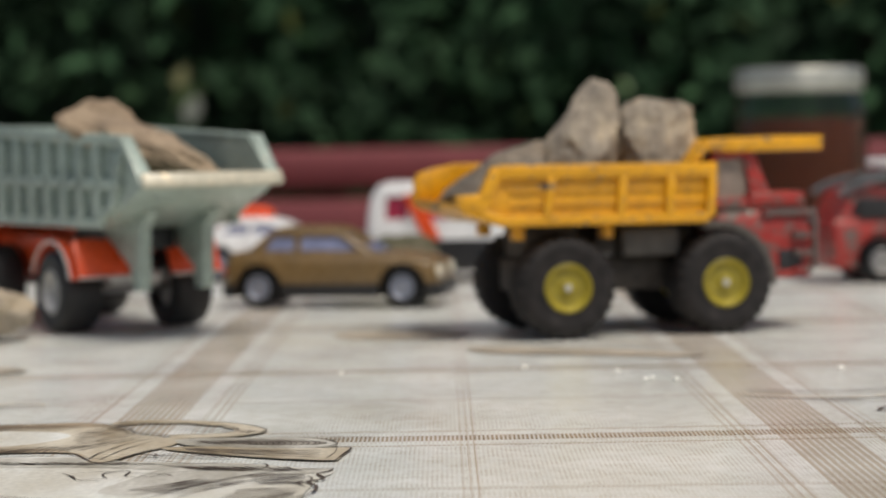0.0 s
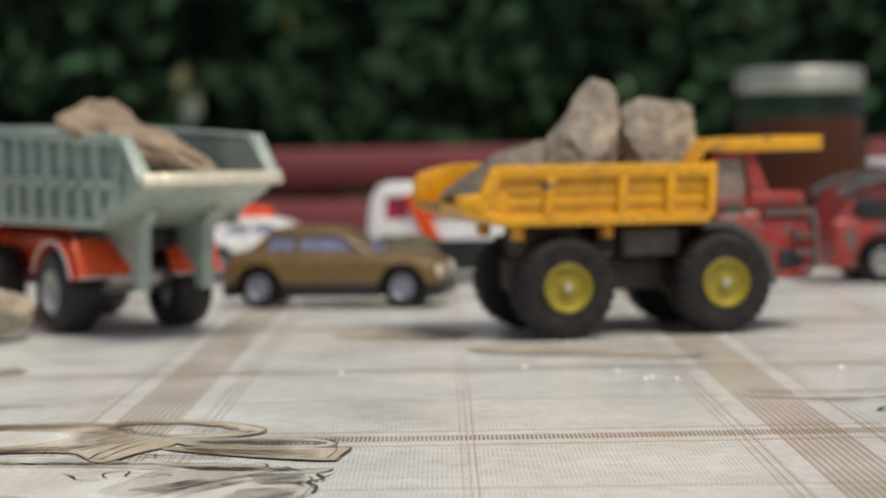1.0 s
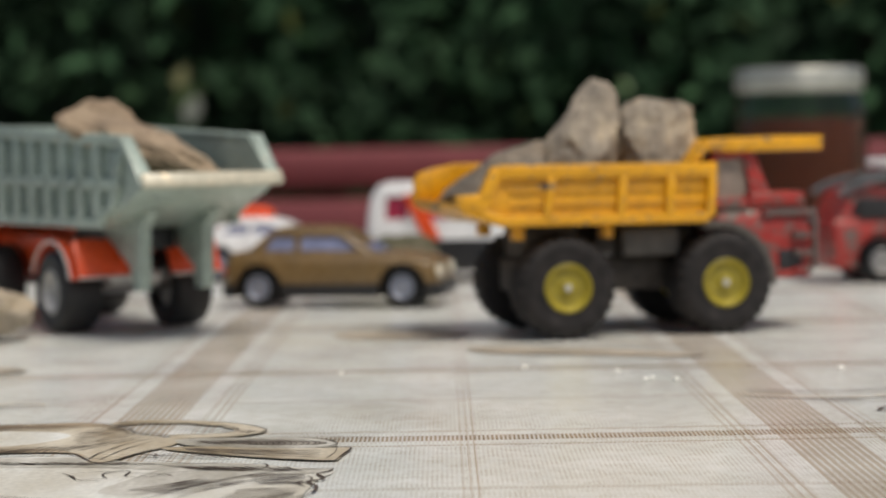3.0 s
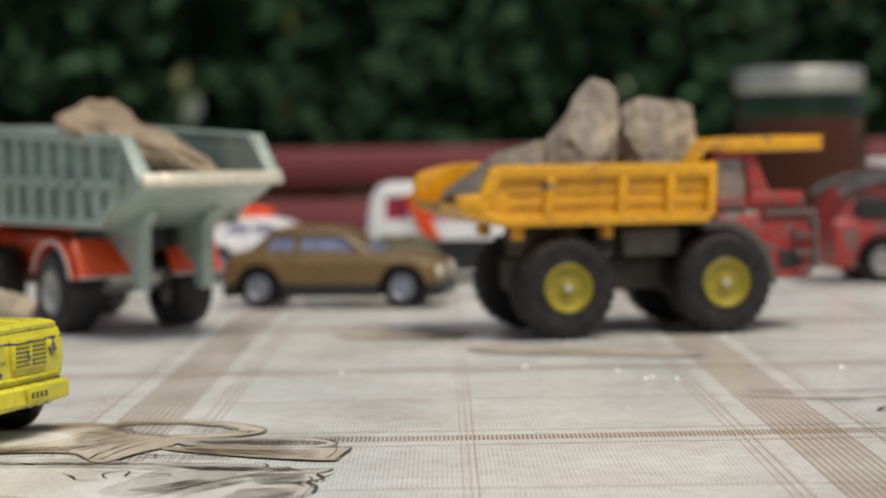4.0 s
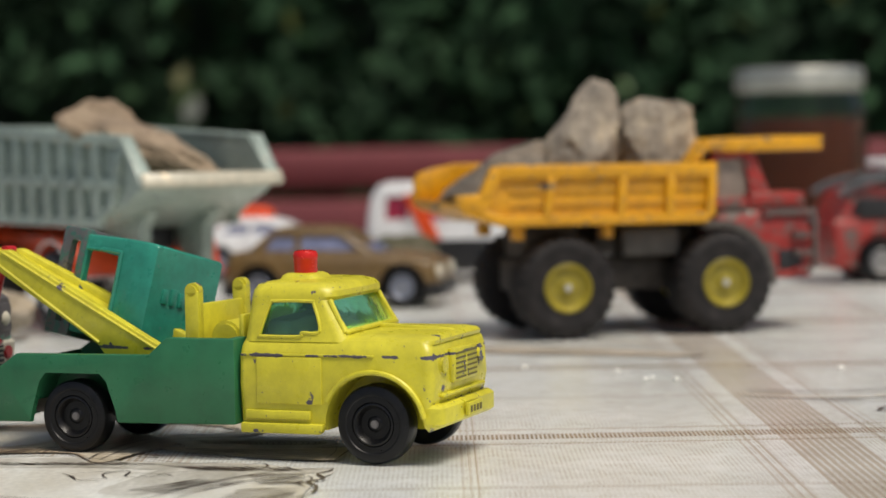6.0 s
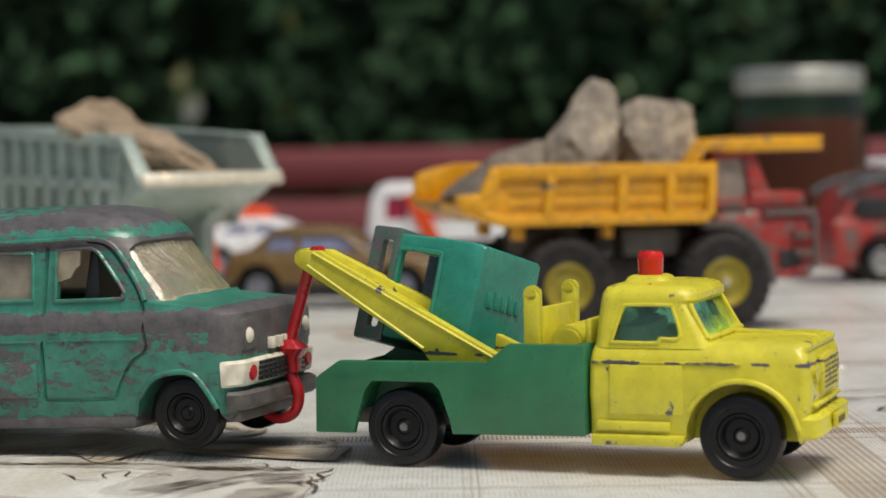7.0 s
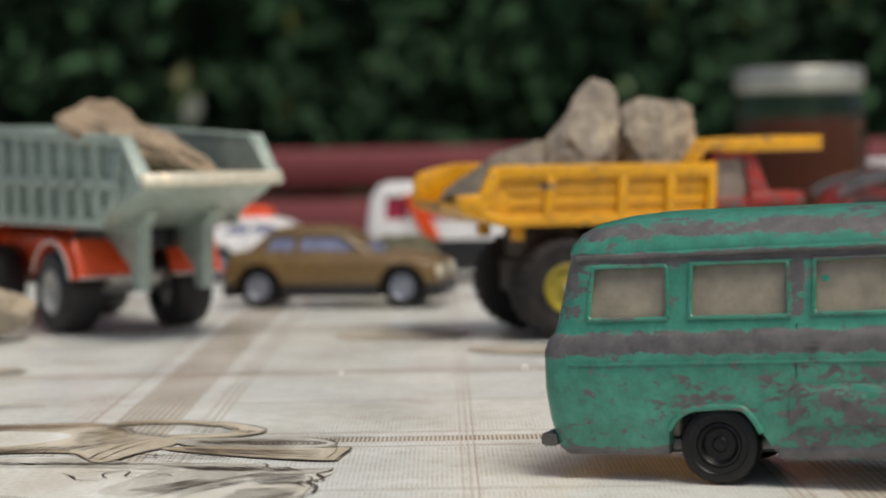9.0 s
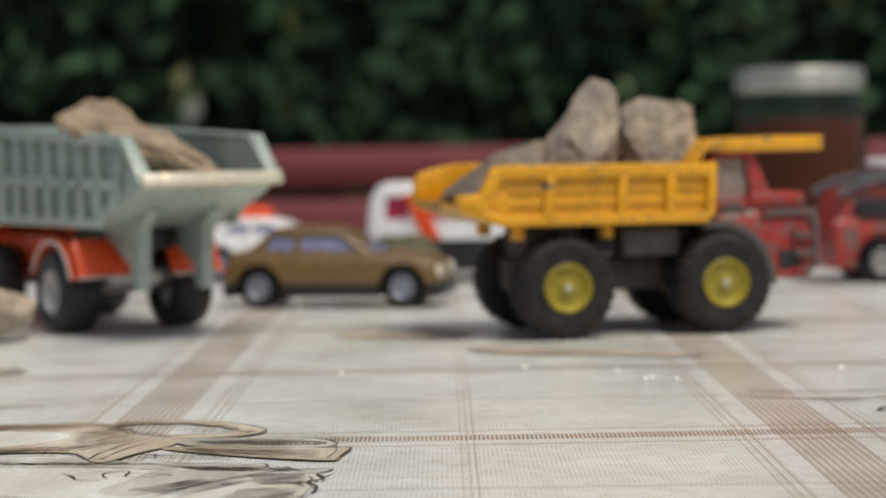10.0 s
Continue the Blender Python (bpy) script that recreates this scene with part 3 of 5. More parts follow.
def hedge():
    """A tall clipped hedge: dark stems and a deep mass of leaves that thins out in places."""
    leafy = Nodes("hedge_leaf", 0.5)
    geo = leafy.tree.nodes.new("ShaderNodeNewGeometry")
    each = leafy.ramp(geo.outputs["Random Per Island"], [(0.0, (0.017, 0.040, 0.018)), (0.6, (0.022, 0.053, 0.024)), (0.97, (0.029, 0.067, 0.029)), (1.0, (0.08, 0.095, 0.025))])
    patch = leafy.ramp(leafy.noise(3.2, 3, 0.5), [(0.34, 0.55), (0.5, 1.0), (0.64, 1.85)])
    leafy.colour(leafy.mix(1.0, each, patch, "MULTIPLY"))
    leafy.set("Roughness", 0.75)
    leafy.set("Specular IOR Level", 0.14)
    bark = plain("dark_bark", (0.035, 0.026, 0.018), 0.9, 0, 20)
    rng = random.Random(11)
    h = thing("hedge", mm_pose(0, 3450, -750), "tall dark green leafy hedge behind the bench", "hedge")
    verts, faces = [], []
    for _ in range(48000):
        x, z = rng.uniform(-3000, 3000), rng.uniform(0, 2900)
        lump = 180 * noise.noise(Vector((x * 0.0042, z * 0.0042, 1.7))) + 90 * noise.noise(Vector((x * 0.011, z * 0.011, 5.1)))
        y = -abs(rng.gauss(0, 130)) + 260 - lump
        if noise.noise(Vector((x * 0.006, z * 0.007, 8.8))) > 0.30 and rng.random() < 0.85:
            y += 260
        size = rng.uniform(34, 64)
        m = Matrix.Translation((x, y, z)) @ Euler((rng.uniform(0.2, 1.5), rng.uniform(-0.7, 0.7), rng.uniform(-1.2, 1.2))).to_matrix().to_4x4()
        base = len(verts)
        for p in ((0, -0.5, 0), (0.28, -0.05, 0.07), (0.2, 0.3, 0.03), (0, 0.55, -0.08), (-0.2, 0.3, 0.03), (-0.28, -0.05, 0.07)):
            verts.append(tuple(m @ (Vector(p) * size) * MM))
        faces += [(base, base + 1, base + 2, base + 3), (base, base + 3, base + 4, base + 5)]
    me = bpy.data.meshes.new("foliage")
    me.from_pydata(verts, [], faces)
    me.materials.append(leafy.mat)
    leaves = new("foliage", me)
    leaves.parent = h
    tagged(leaves, kind="stuff")
    for x, z, size, c in ((-361, 842, 50, (0.11, 0.12, 0.10)), (-376, 890, 40, (0.10, 0.10, 0.03)), (268, 866, 26, (0.07, 0.16, 0.03))):
        leaf = bmesh.new()
        tip = [leaf.verts.new(Vector(p) * size) for p in ((0, -0.1, -0.5), (0.27, 0, -0.1), (0.2, 0, 0.28), (0, -0.08, 0.55), (-0.2, 0, 0.28), (-0.27, 0, -0.1))]
        leaf.faces.new((tip[0], tip[1], tip[2], tip[3]))
        leaf.faces.new((tip[0], tip[3], tip[4], tip[5]))
        leaf.transform(Matrix.Translation((x, -330, z)) @ pose(0, 0, 0, -25, 20 if x < 0 else -30, 0))
        part("pale_leaf", leaf, plain("leaf_tone", c, 0.5, 0, 60), h)
    # dark green sheet whose colour stands in for shade deep between the leaves
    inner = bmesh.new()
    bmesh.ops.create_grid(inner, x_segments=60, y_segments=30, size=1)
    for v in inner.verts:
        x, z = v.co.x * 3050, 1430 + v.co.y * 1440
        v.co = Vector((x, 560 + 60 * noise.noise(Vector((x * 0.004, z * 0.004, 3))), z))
    part("inner_shade", inner, plain("painted_hedge_shade", (0.020, 0.034, 0.021), 0.9, 0, 30), h)
    for i in range(15):
        x = -2900 + 410 * i + rng.uniform(-60, 60)
        part("stem", rod([(x, 380, 0), (x + rng.uniform(-60, 60), 360, 900), (x + rng.uniform(-120, 120), 330, 2500)], 28, 8, 8), bark, h)


ground()
table()
tablecloth()
bench()
hedge()


# ---- vehicles: x runs forwards, y to the left, z up, lengths in millimetres ----
def wheel(parent, x, y, z, r, thick, tyre, hub, hub_r, out, name="wheel", lugs=0, dish=0.35, axle=STEEL):
    """A tyre with rounded shoulders and a dished hub; out is +1 or -1, the side on which the hub shows."""
    h = thick / 2
    s = 0.16 * r
    prof = [(hub_r, -h * 0.7), (hub_r + 0.3, -h), (r - s, -h), (r - s * 0.3, -h + s * 0.35), (r, -h + s), (r, h - s), (r - s * 0.3, h - s * 0.35), (r - s, h), (hub_r + (r - hub_r) * 0.45, h), (hub_r + (r - hub_r) * 0.40, h - 0.14), (hub_r + 0.3, h - 0.1), (hub_r, h * 0.7)]
    n = lugs * 4 if lugs else 40
    bm = lathe(prof if out > 0 else [(a, -b) for a, b in prof[::-1]], n, "y", True)
    if lugs:
        for v in bm.verts:
            rad = math.hypot(v.co.x, v.co.z)
            if rad > r * 0.93:
                k = round(math.atan2(v.co.z, v.co.x) / (2 * math.pi) * n) + (2 if v.co.y > 0 else 0)
                f = 1.012 if k % 4 < 2 else 0.972
                v.co.x, v.co.z = v.co.x * f, v.co.z * f
    w = part(name, bm, tyre, parent)
    w.location = (x * MM, y * MM, z * MM)
    o = out
    hp = [(0, h * (0.94 - dish)), (hub_r * 0.30, h * (0.92 - dish)), (hub_r * 0.40, h * (0.80 - dish)), (hub_r * 0.74, h * (0.78 - dish)), (hub_r * 0.88, h * 0.86), (hub_r * 0.95, h * 0.97), (hub_r * 1.03, h * 0.92), (hub_r * 1.03, -h * 0.6), (0, -h * 0.6)]
    part("hub", lathe([(a, b * o) for a, b in hp], 32), hub, w)
    part("axle_end", tube("y", (0, 0, 0), max(0.65, hub_r * 0.15), min(o * h * 0.2, o * h * (1.06 - dish)), max(o * h * 0.2, o * h * (1.06 - dish)), 14, None, 0.15), axle, w)
    nuts = [tube("y", (hub_r * 0.5 * math.cos(a), 0, hub_r * 0.5 * math.sin(a)), hub_r * 0.07, min(0, o * h * (0.82 - dish)), max(0, o * h * (0.82 - dish)), 6) for a in [2 * math.pi * k / 5 for k in range(5)]]
    part("wheel_nuts", merge(*nuts), hub, w)
    return w


def arch(x, z, r, y0, y1, bottom=-5.0):
    """A cutter for a wheel arch, open below."""
    pts = [(x + r * math.cos(radians(a)), z + r * math.sin(radians(a))) for a in range(0, 181, 12)]
    return prism([(x + r, bottom), *pts, (x - r, bottom)], y0, y1)


GRIME = plain("grimy_yellow", (0.13, 0.11, 0.025), 0.6)


def tow_truck():
    t = thing("toy_tow_truck", mm_pose(35.1, 322.1, 0, 0, 0, -20.5), "yellow and green die-cast toy tow truck with a chipped cab", "toy truck", "towed pair")
    # cab: lower body with bonnet and wings
    low = stack([(4.9, -22.8, 8.0, 11.2, 1.2), (6.0, -22.9, 8.8, 12.2, 1.4), (12.0, -22.9, 9.6, 12.7, 1.2, 0.6), (16.5, -22.8, 9.4, 12.6, 1.2, 0.7), (18.0, -22.6, 9.0, 12.2, 1.2, 0.7),
                 (18.9, -22.4, 8.4, 11.4, 1.3, 0.7)], 5)
    low = carve(low, arch(-0.2, 5.6, 8.2, -20, -6.5), arch(-0.2, 5.6, 8.2, 6.5, 20), box(-21, -9.5, -11, 11, 3, 18.6))
    body = part("cab_body", low, YELLOW, t)
    hood = stack([(18.4, -9.0, 9.0, 11.6, 1.4, 0.8), (19.0, -8.4, 9.2, 11.2, 1.4, 0.8), (19.5, -8.2, 9.0, 10.2, 1.5, 0.8), (19.85, -8.0, 8.2, 8.4, 1.6, 0.7), (20.0, -7.6, 6.8, 6.0, 1.6, 0.5)], 5)
    part("bonnet", hood, YELLOW, t)
    part("bonnet_rib", prism([(-4.6, 19.6), (9.0, 19.4), (8.4, 20.1), (-3.8, 20.7)], -0.9, 0.9, 0.25), YELLOW, t)
    shell = stack([(18.6, -22.4, -4.8, 11.9, 1.8, 1.4), (20.2, -22.2, -5.6, 11.6, 1.8, 1.4), (25.0, -21.8, -8.4, 10.7, 2.0, 1.6), (25.5, -21.7, -7.9, 10.7, 2.0, 1.7), (26.4, -21.6, -7.9, 10.5, 2.2, 1.7), (27.2, -21.2, -8.5, 9.9, 2.4, 1.5), (27.6, -20.2, -9.6, 8.6, 2.2, 1.2), (27.8, -18.6, -11.4, 6.6, 1.6, 0.8)], 5)
    side_win = [(-19.6, 19.4), (-18.0, 24.2), (-17.0, 24.8), (-11.0, 24.8), (-10.5, 24.4), (-9.3, 20.3), (-12.2, 20.0), (-12.8, 19.4)]
    shell = carve(shell, stack([(16, -21.0, -6.8, 10.5, 1.4, 1.2), (20.2, -20.9, -7.2, 10.3, 1.4, 1.2), (25.2, -20.4, -9.6, 9.4, 1.6, 1.2), (26.6, -19.4, -11.0, 8, 1.6)], 4),
                  prism(side_win, -20, 20), box(-9.8, 4, -9.7, 9.7, 20.1, 24.9, 0.9), box(-26, -20, -7.5, 7.5, 20.6, 24.8, 0.8))
    part("cab_roof", shell, YELLOW, t)
    for s in (-1, 1):
        part("window_rim", rod([(x, s * (11.62 - (z - 20.2) * 0.19), z) for x, z in [*side_win, side_win[0]]], 0.28, 6), YELLOW, t)
        part("windscreen_post", rod([(-5.4, s * 10.5, 20.0), (-6.8, s * 10.2, 22.4), (-8.2, s * 9.9, 25.0)], 0.42, 8), YELLOW, t)
    part("windscreen_sill", rod([(-5.4, -10.6, 20.0), (-4.2, -6.0, 20.35), (-3.9, 0, 20.5), (-4.2, 6.0, 20.35), (-5.4, 10.6, 20.0)], 0.42, 8), YELLOW, t)
    part("glazing", carve(stack([(18.8, -21.4, -5.4, 11.2, 1.6, 1.4), (20.2, -21.3, -6.0, 11.0, 1.6, 1.4), (25.0, -21.1, -8.8, 10.2, 1.7, 1.5), (25.3, -20.2, -9.4, 9.4, 1.7, 1.2)], 5), stack([(17, -20.8, -6.4, 10.4, 1.4, 1.4), (25.05, -20.3, -9.4, 9.5, 1.5, 1.4)], 5)), GREENGLASS, t, "green tinted plastic windows").visible_shadow = False
    part("seat", box(-20, -15.5, -8, 8, 10, 21.6, 1), CAST, t)
    # doors, sills and trim lines
    for s in (-1, 1):
        part("door", box(-19.6, -8.6, min(s * 12.55, s * 12.95), max(s * 12.55, s * 12.95), 9.0, 16.3, 0.18), YELLOW, t)
        part("running_board", prism([(-22.4, 4.4), (-9.0, 4.4), (-8.4, 5.2), (-8.4, 6.0), (-22.4, 6.0)], min(s * 11.6, s * 13.2), max(s * 11.6, s * 13.2), 0.3), YELLOW, t)
        part("step_plate", box(-21.6, -10.6, min(s * 12.2, s * 12.95), max(s * 12.2, s * 12.95), 6.6, 8.0, 0.2), YELLOW, t)
        lip = [(-0.2 + 8.6 * math.cos(radians(a)), s * 12.9, 5.6 + 8.6 * math.sin(radians(a))) for a in range(12, 170, 20)]
        part("wing_lip", rod(lip, 0.42, 8), YELLOW, t)
        part("belt_moulding", box(-22.3, 0.0, min(s * 12.4, s * 12.85), max(s * 12.4, s * 12.85), 16.4, 16.8, 0.12), YELLOW, t)
        part("headlight", tube("x", (0, s * 8.2, 15.2), 1.7, 8.6, 10.1, 18, None, 0.4), YELLOW, t)
    grille = box(9.2, 10.5, -5.4, 5.4, 12.0, 17.4, 0.5)
    g = part("grille", grille, YELLOW, t)
    for i in range(6):
        for y0, y1 in ((-4.7, -0.4), (0.4, 4.7)):
            part("grille_slot", box(10.35, 10.62, y0, y1, 12.55 + 0.76 * i, 12.85 + 0.76 * i), GRIME, g)
    part("bumper", carve(stack([(5.9, 5.0, 10.4, 11.9, 1.2, 0.9), (6.4, 5.0, 10.9, 12.3, 1.3, 0.9), (8.8, 5.0, 10.9, 12.3, 1.3, 0.9), (9.3, 5.0, 10.3, 11.8, 1.2, 0.9)], 5), box(0, 8.2, -30, 30, 0, 20)), YELLOW, t)
    part("lower_grille_bar", box(9.4, 10.3, -9.5, 9.5, 10.2, 10.8, 0.25), YELLOW, t)
    part("number_plate", box(11.3, 12.0, -3.2, 3.2, 6.7, 8.7, 0.15), YELLOW, t)
    for i in range(4):
        part("plate_bar", box(11.9, 12.1, -2.6 + 1.4 * i, -1.7 + 1.4 * i, 7.2, 8.2, 0.05), GRIME, t)
    # beacon
    part("beacon_base", stack([(27.4, -20.2, -13.0, 3.8, 1.6), (28.3, -19.6, -13.6, 3.2, 1.4), (28.6, -19.0, -14.2, 2.7, 1.2)], 4), YELLOW, t)
    part("beacon", lathe([(1.9, 28.4), (1.95, 30.7), (2.0, 30.8), (2.0, 31.5), (1.75, 32.0), (1.2, 32.15), (0, 32.15)], 24, "z"), LAMPRED, t, "red beacon lamp").location = (-16.6 * MM, 0, 0)
    # green bed with side plates
    side = [(-66.5, 4.8), (-66.4, 13.3), (-62.5, 16.0), (-38.4, 16.2), (-35.1, 19.0), (-23.2, 19.0), (-23.2, 5.5), (-43.0, 5.2)]
    opening = [(-60.9, 0), (-60.0, 5.6), (-58.2, 11.6), (-57.0, 13.0), (-47.2, 13.0), (-46.0, 11.8), (-44.4, 7.2), (-43.0, 0)]
    bed = carve(prism(side, -13.2, 13.2, 0.35), box(-65.0, -24.6, -12.0, 12.0, 13.4, 30), prism(opening, -20, -7), prism(opening, 7, 20), box(-65.2, -24.6, -12.0, 12.0, 3, 8.5))
    part("tow_bed", bed, GREEN, t, "bottle green tow bed")
    part("chassis", box(-64, 7, -5, 5, 5.4, 8.2, 0.4), CAST, t)
    for x in (-52.4, -0.3):
        part("axle", tube("y", (x, 0, 5.9), 0.6, -10, 10, 12), STEEL, t)
    # crane: side frame behind the cab and the long twin boom
    part("winch", tube("y", (-28.0, 0, 18.6), 2.6, -6.5, 6.5, 18, None, 0.5), YELLOW, t)
    part("headboard", box(-24.4, -23.4, -9, 9, 17, 22.5, 0.4), YELLOW, t)
    for x, y in ((-33.0, -7.2), (-31.4, 6.8)):
        part("winch_post", merge(prism([(x - 2.6, 13.4), (x - 1.3, 18.5), (x - 1.3, 26.2), (x + 1.3, 26.2), (x + 1.3, 13.4)], y - 1.1, y + 1.1, 0.5), tube("y", (x, y, 26.0), 1.3, -1.1, 1.1, 18, None, 0.4)), YELLOW, t)
    plate = box(-32.9, -31.9, -6.6, 6.0, 15, 23.9, 0.3)
    for v in plate.verts:
        v.co.x += 0.11 * (v.co.y + 6)
    part("winch_plate", plate, YELLOW, t)
    for s in (-1, 1):
        def spread(b):
            for v in b.verts:
                v.co.y += s * (1.6 + 4.4 * max(0.0, (v.co.x + 73) / 33))
            return b

        beam = part("boom_beam", spread(prism([(-74.0, 29.8), (-73.4, 32.2), (-69.8, 32.2), (-38.6, 16.6), (-39.4, 14.0), (-49.6, 14.2), (-52.0, 17.2)], -1.0, 1.0, 0.3)), YELLOW, t)
        for low, high in (((-71.0, 31.8), (-39.6, 16.2)), ((-72.0, 29.8), (-51.4, 17.2))):
            part("boom_ridge", spread(rod([(low[0], s * 1.0, low[1]), ((low[0] + high[0]) / 2, s * 1.0, (low[1] + high[1]) / 2), (high[0], s * 1.0, high[1])], 0.34, 6)), YELLOW, beam)
    web = prism([(-71.6, 30.0), (-70.4, 31.6), (-49.0, 19.9), (-49.6, 18.5)], -1, 1, 0)
    for v in web.verts:
        v.co.y *= 1.5 + 4.4 * max(0.0, (v.co.x + 73) / 33)
    part("boom_web", web, YELLOW, t)
    part("boom_tip", tube("y", (-73.0, 0, 30.9), 1.6, -2.4, 2.4, 20, None, 0.5), YELLOW, t)
    part("hook_pin", tube("y", (-71.4, 0, 31.9), 0.9, -1.6, 1.6, 14, None, 0.3), REDPLASTIC, t)
    # red arm that hangs from the boom, with its hook
    hook = merge(rod([(-72.6, 0, 30.2), (-74.0, 0, 25.5), (-76.4, 0, 17.6)], 0.95, 12), stack([(12.6, -78.4, -75.0, 1.3, 0.7), (14.8, -78.4, -75.0, 1.6, 0.7), (16.4, -79.6, -73.8, 2.0, 0.8), (17.8, -77.6, -75.4, 1.2, 0.6)], 4),
                 rod([(-77.4, 0, 14.0), (-76.2, 0, 11.5), (-75.2, 0, 8.8), (-76.0, 0, 6.0), (-78.6, 0, 4.8), (-81.0, 0, 5.6)], 1.15, 12, 0.7))
    part("tow_hook", hook, REDPLASTIC, t, "red plastic tow hook")
    wheels = []
    for x, r in ((-52.4, 5.9), (-0.3, 6.15)):
        for s in (-1, 1):
            wheels.append((wheel(t, x, s * 10.6, r, r, 4.2, RUBBER, RUBBER, 3.2, s, axle=CAST), r))
    return t, wheels


def loose_cab():
    """A teal toy cab shell that lies tilted in the tow bed, with its step frame worn bare."""
    c = thing("toy_cab_shell", mm_pose(0, 0, 0), "loose teal toy lorry cab shell lying in the tow bed", "toy part", "towed pair")
    shell = stack([(3.6, -9, 9, 9.3, 0.5), (6, -9, 9, 9.4, 0.5), (13, -9.1, 9, 9.4, 0.5), (18.5, -9.0, 9, 9.3, 0.5), (20.8, -8.8, 8.9, 9.2, 0.5), (21.4, -8.4, 8.6, 8.9, 0.5)], 3)
    shell = carve(shell, stack([(-2, -7.8, 7.8, 8.2, 1.2), (10, -7.8, 7.8, 8.3, 1.2), (16.0, -7.6, 7.6, 8.0, 1.2), (19.6, -5.4, 7.0, 7.4, 1.2)], 3),
                  prism([(-6.4, 5.6), (6.4, 5.6), (6.2, 13.6), (-5.6, 13.6)], -20, 20, 0.8), box(3, 14, -7.0, 7.0, 5.6, 13.2, 0.8))
    size = Matrix.Diagonal((0.93, 0.9, 0.98, 1))
    shell.transform(size)
    part("shell", shell, TEAL, c)
    edge = carve(box(-9.9, 9.9, -9.7, 9.7, -0.9, 5.0, 0.5), box(-7.9, 7.9, -8.2, 8.2, -4, 8), box(-7.6, 7.6, -30, 30, 1.5, 3.7, 0.5))
    edge.transform(size)
    part("step_frame", edge, enamel("rubbed_teal_enamel", (0.055, 0.15, 0.115), 0.47, 260, (0.13, 0.125, 0.12)), c, "teal frame rubbed to grey casting")
    rim = rod([(x * 0.93, -8.55, z * 0.98) for x, z in ((-6.4, 5.6), (-6.4, 12.8), (-5.0, 13.7), (5.4, 13.7), (6.3, 12.8), (6.4, 5.6))], 0.4, 6)
    part("window_rim", rim, TEAL, c)
    for i in range(5):
        part("raised_mark", box(-1.2 - 0.4 * (i % 2), 1.2, -5.0 + 2.0 * i, -3.7 + 2.0 * i, 20.8, 21.3, 0.12), TEAL, c)
    return c


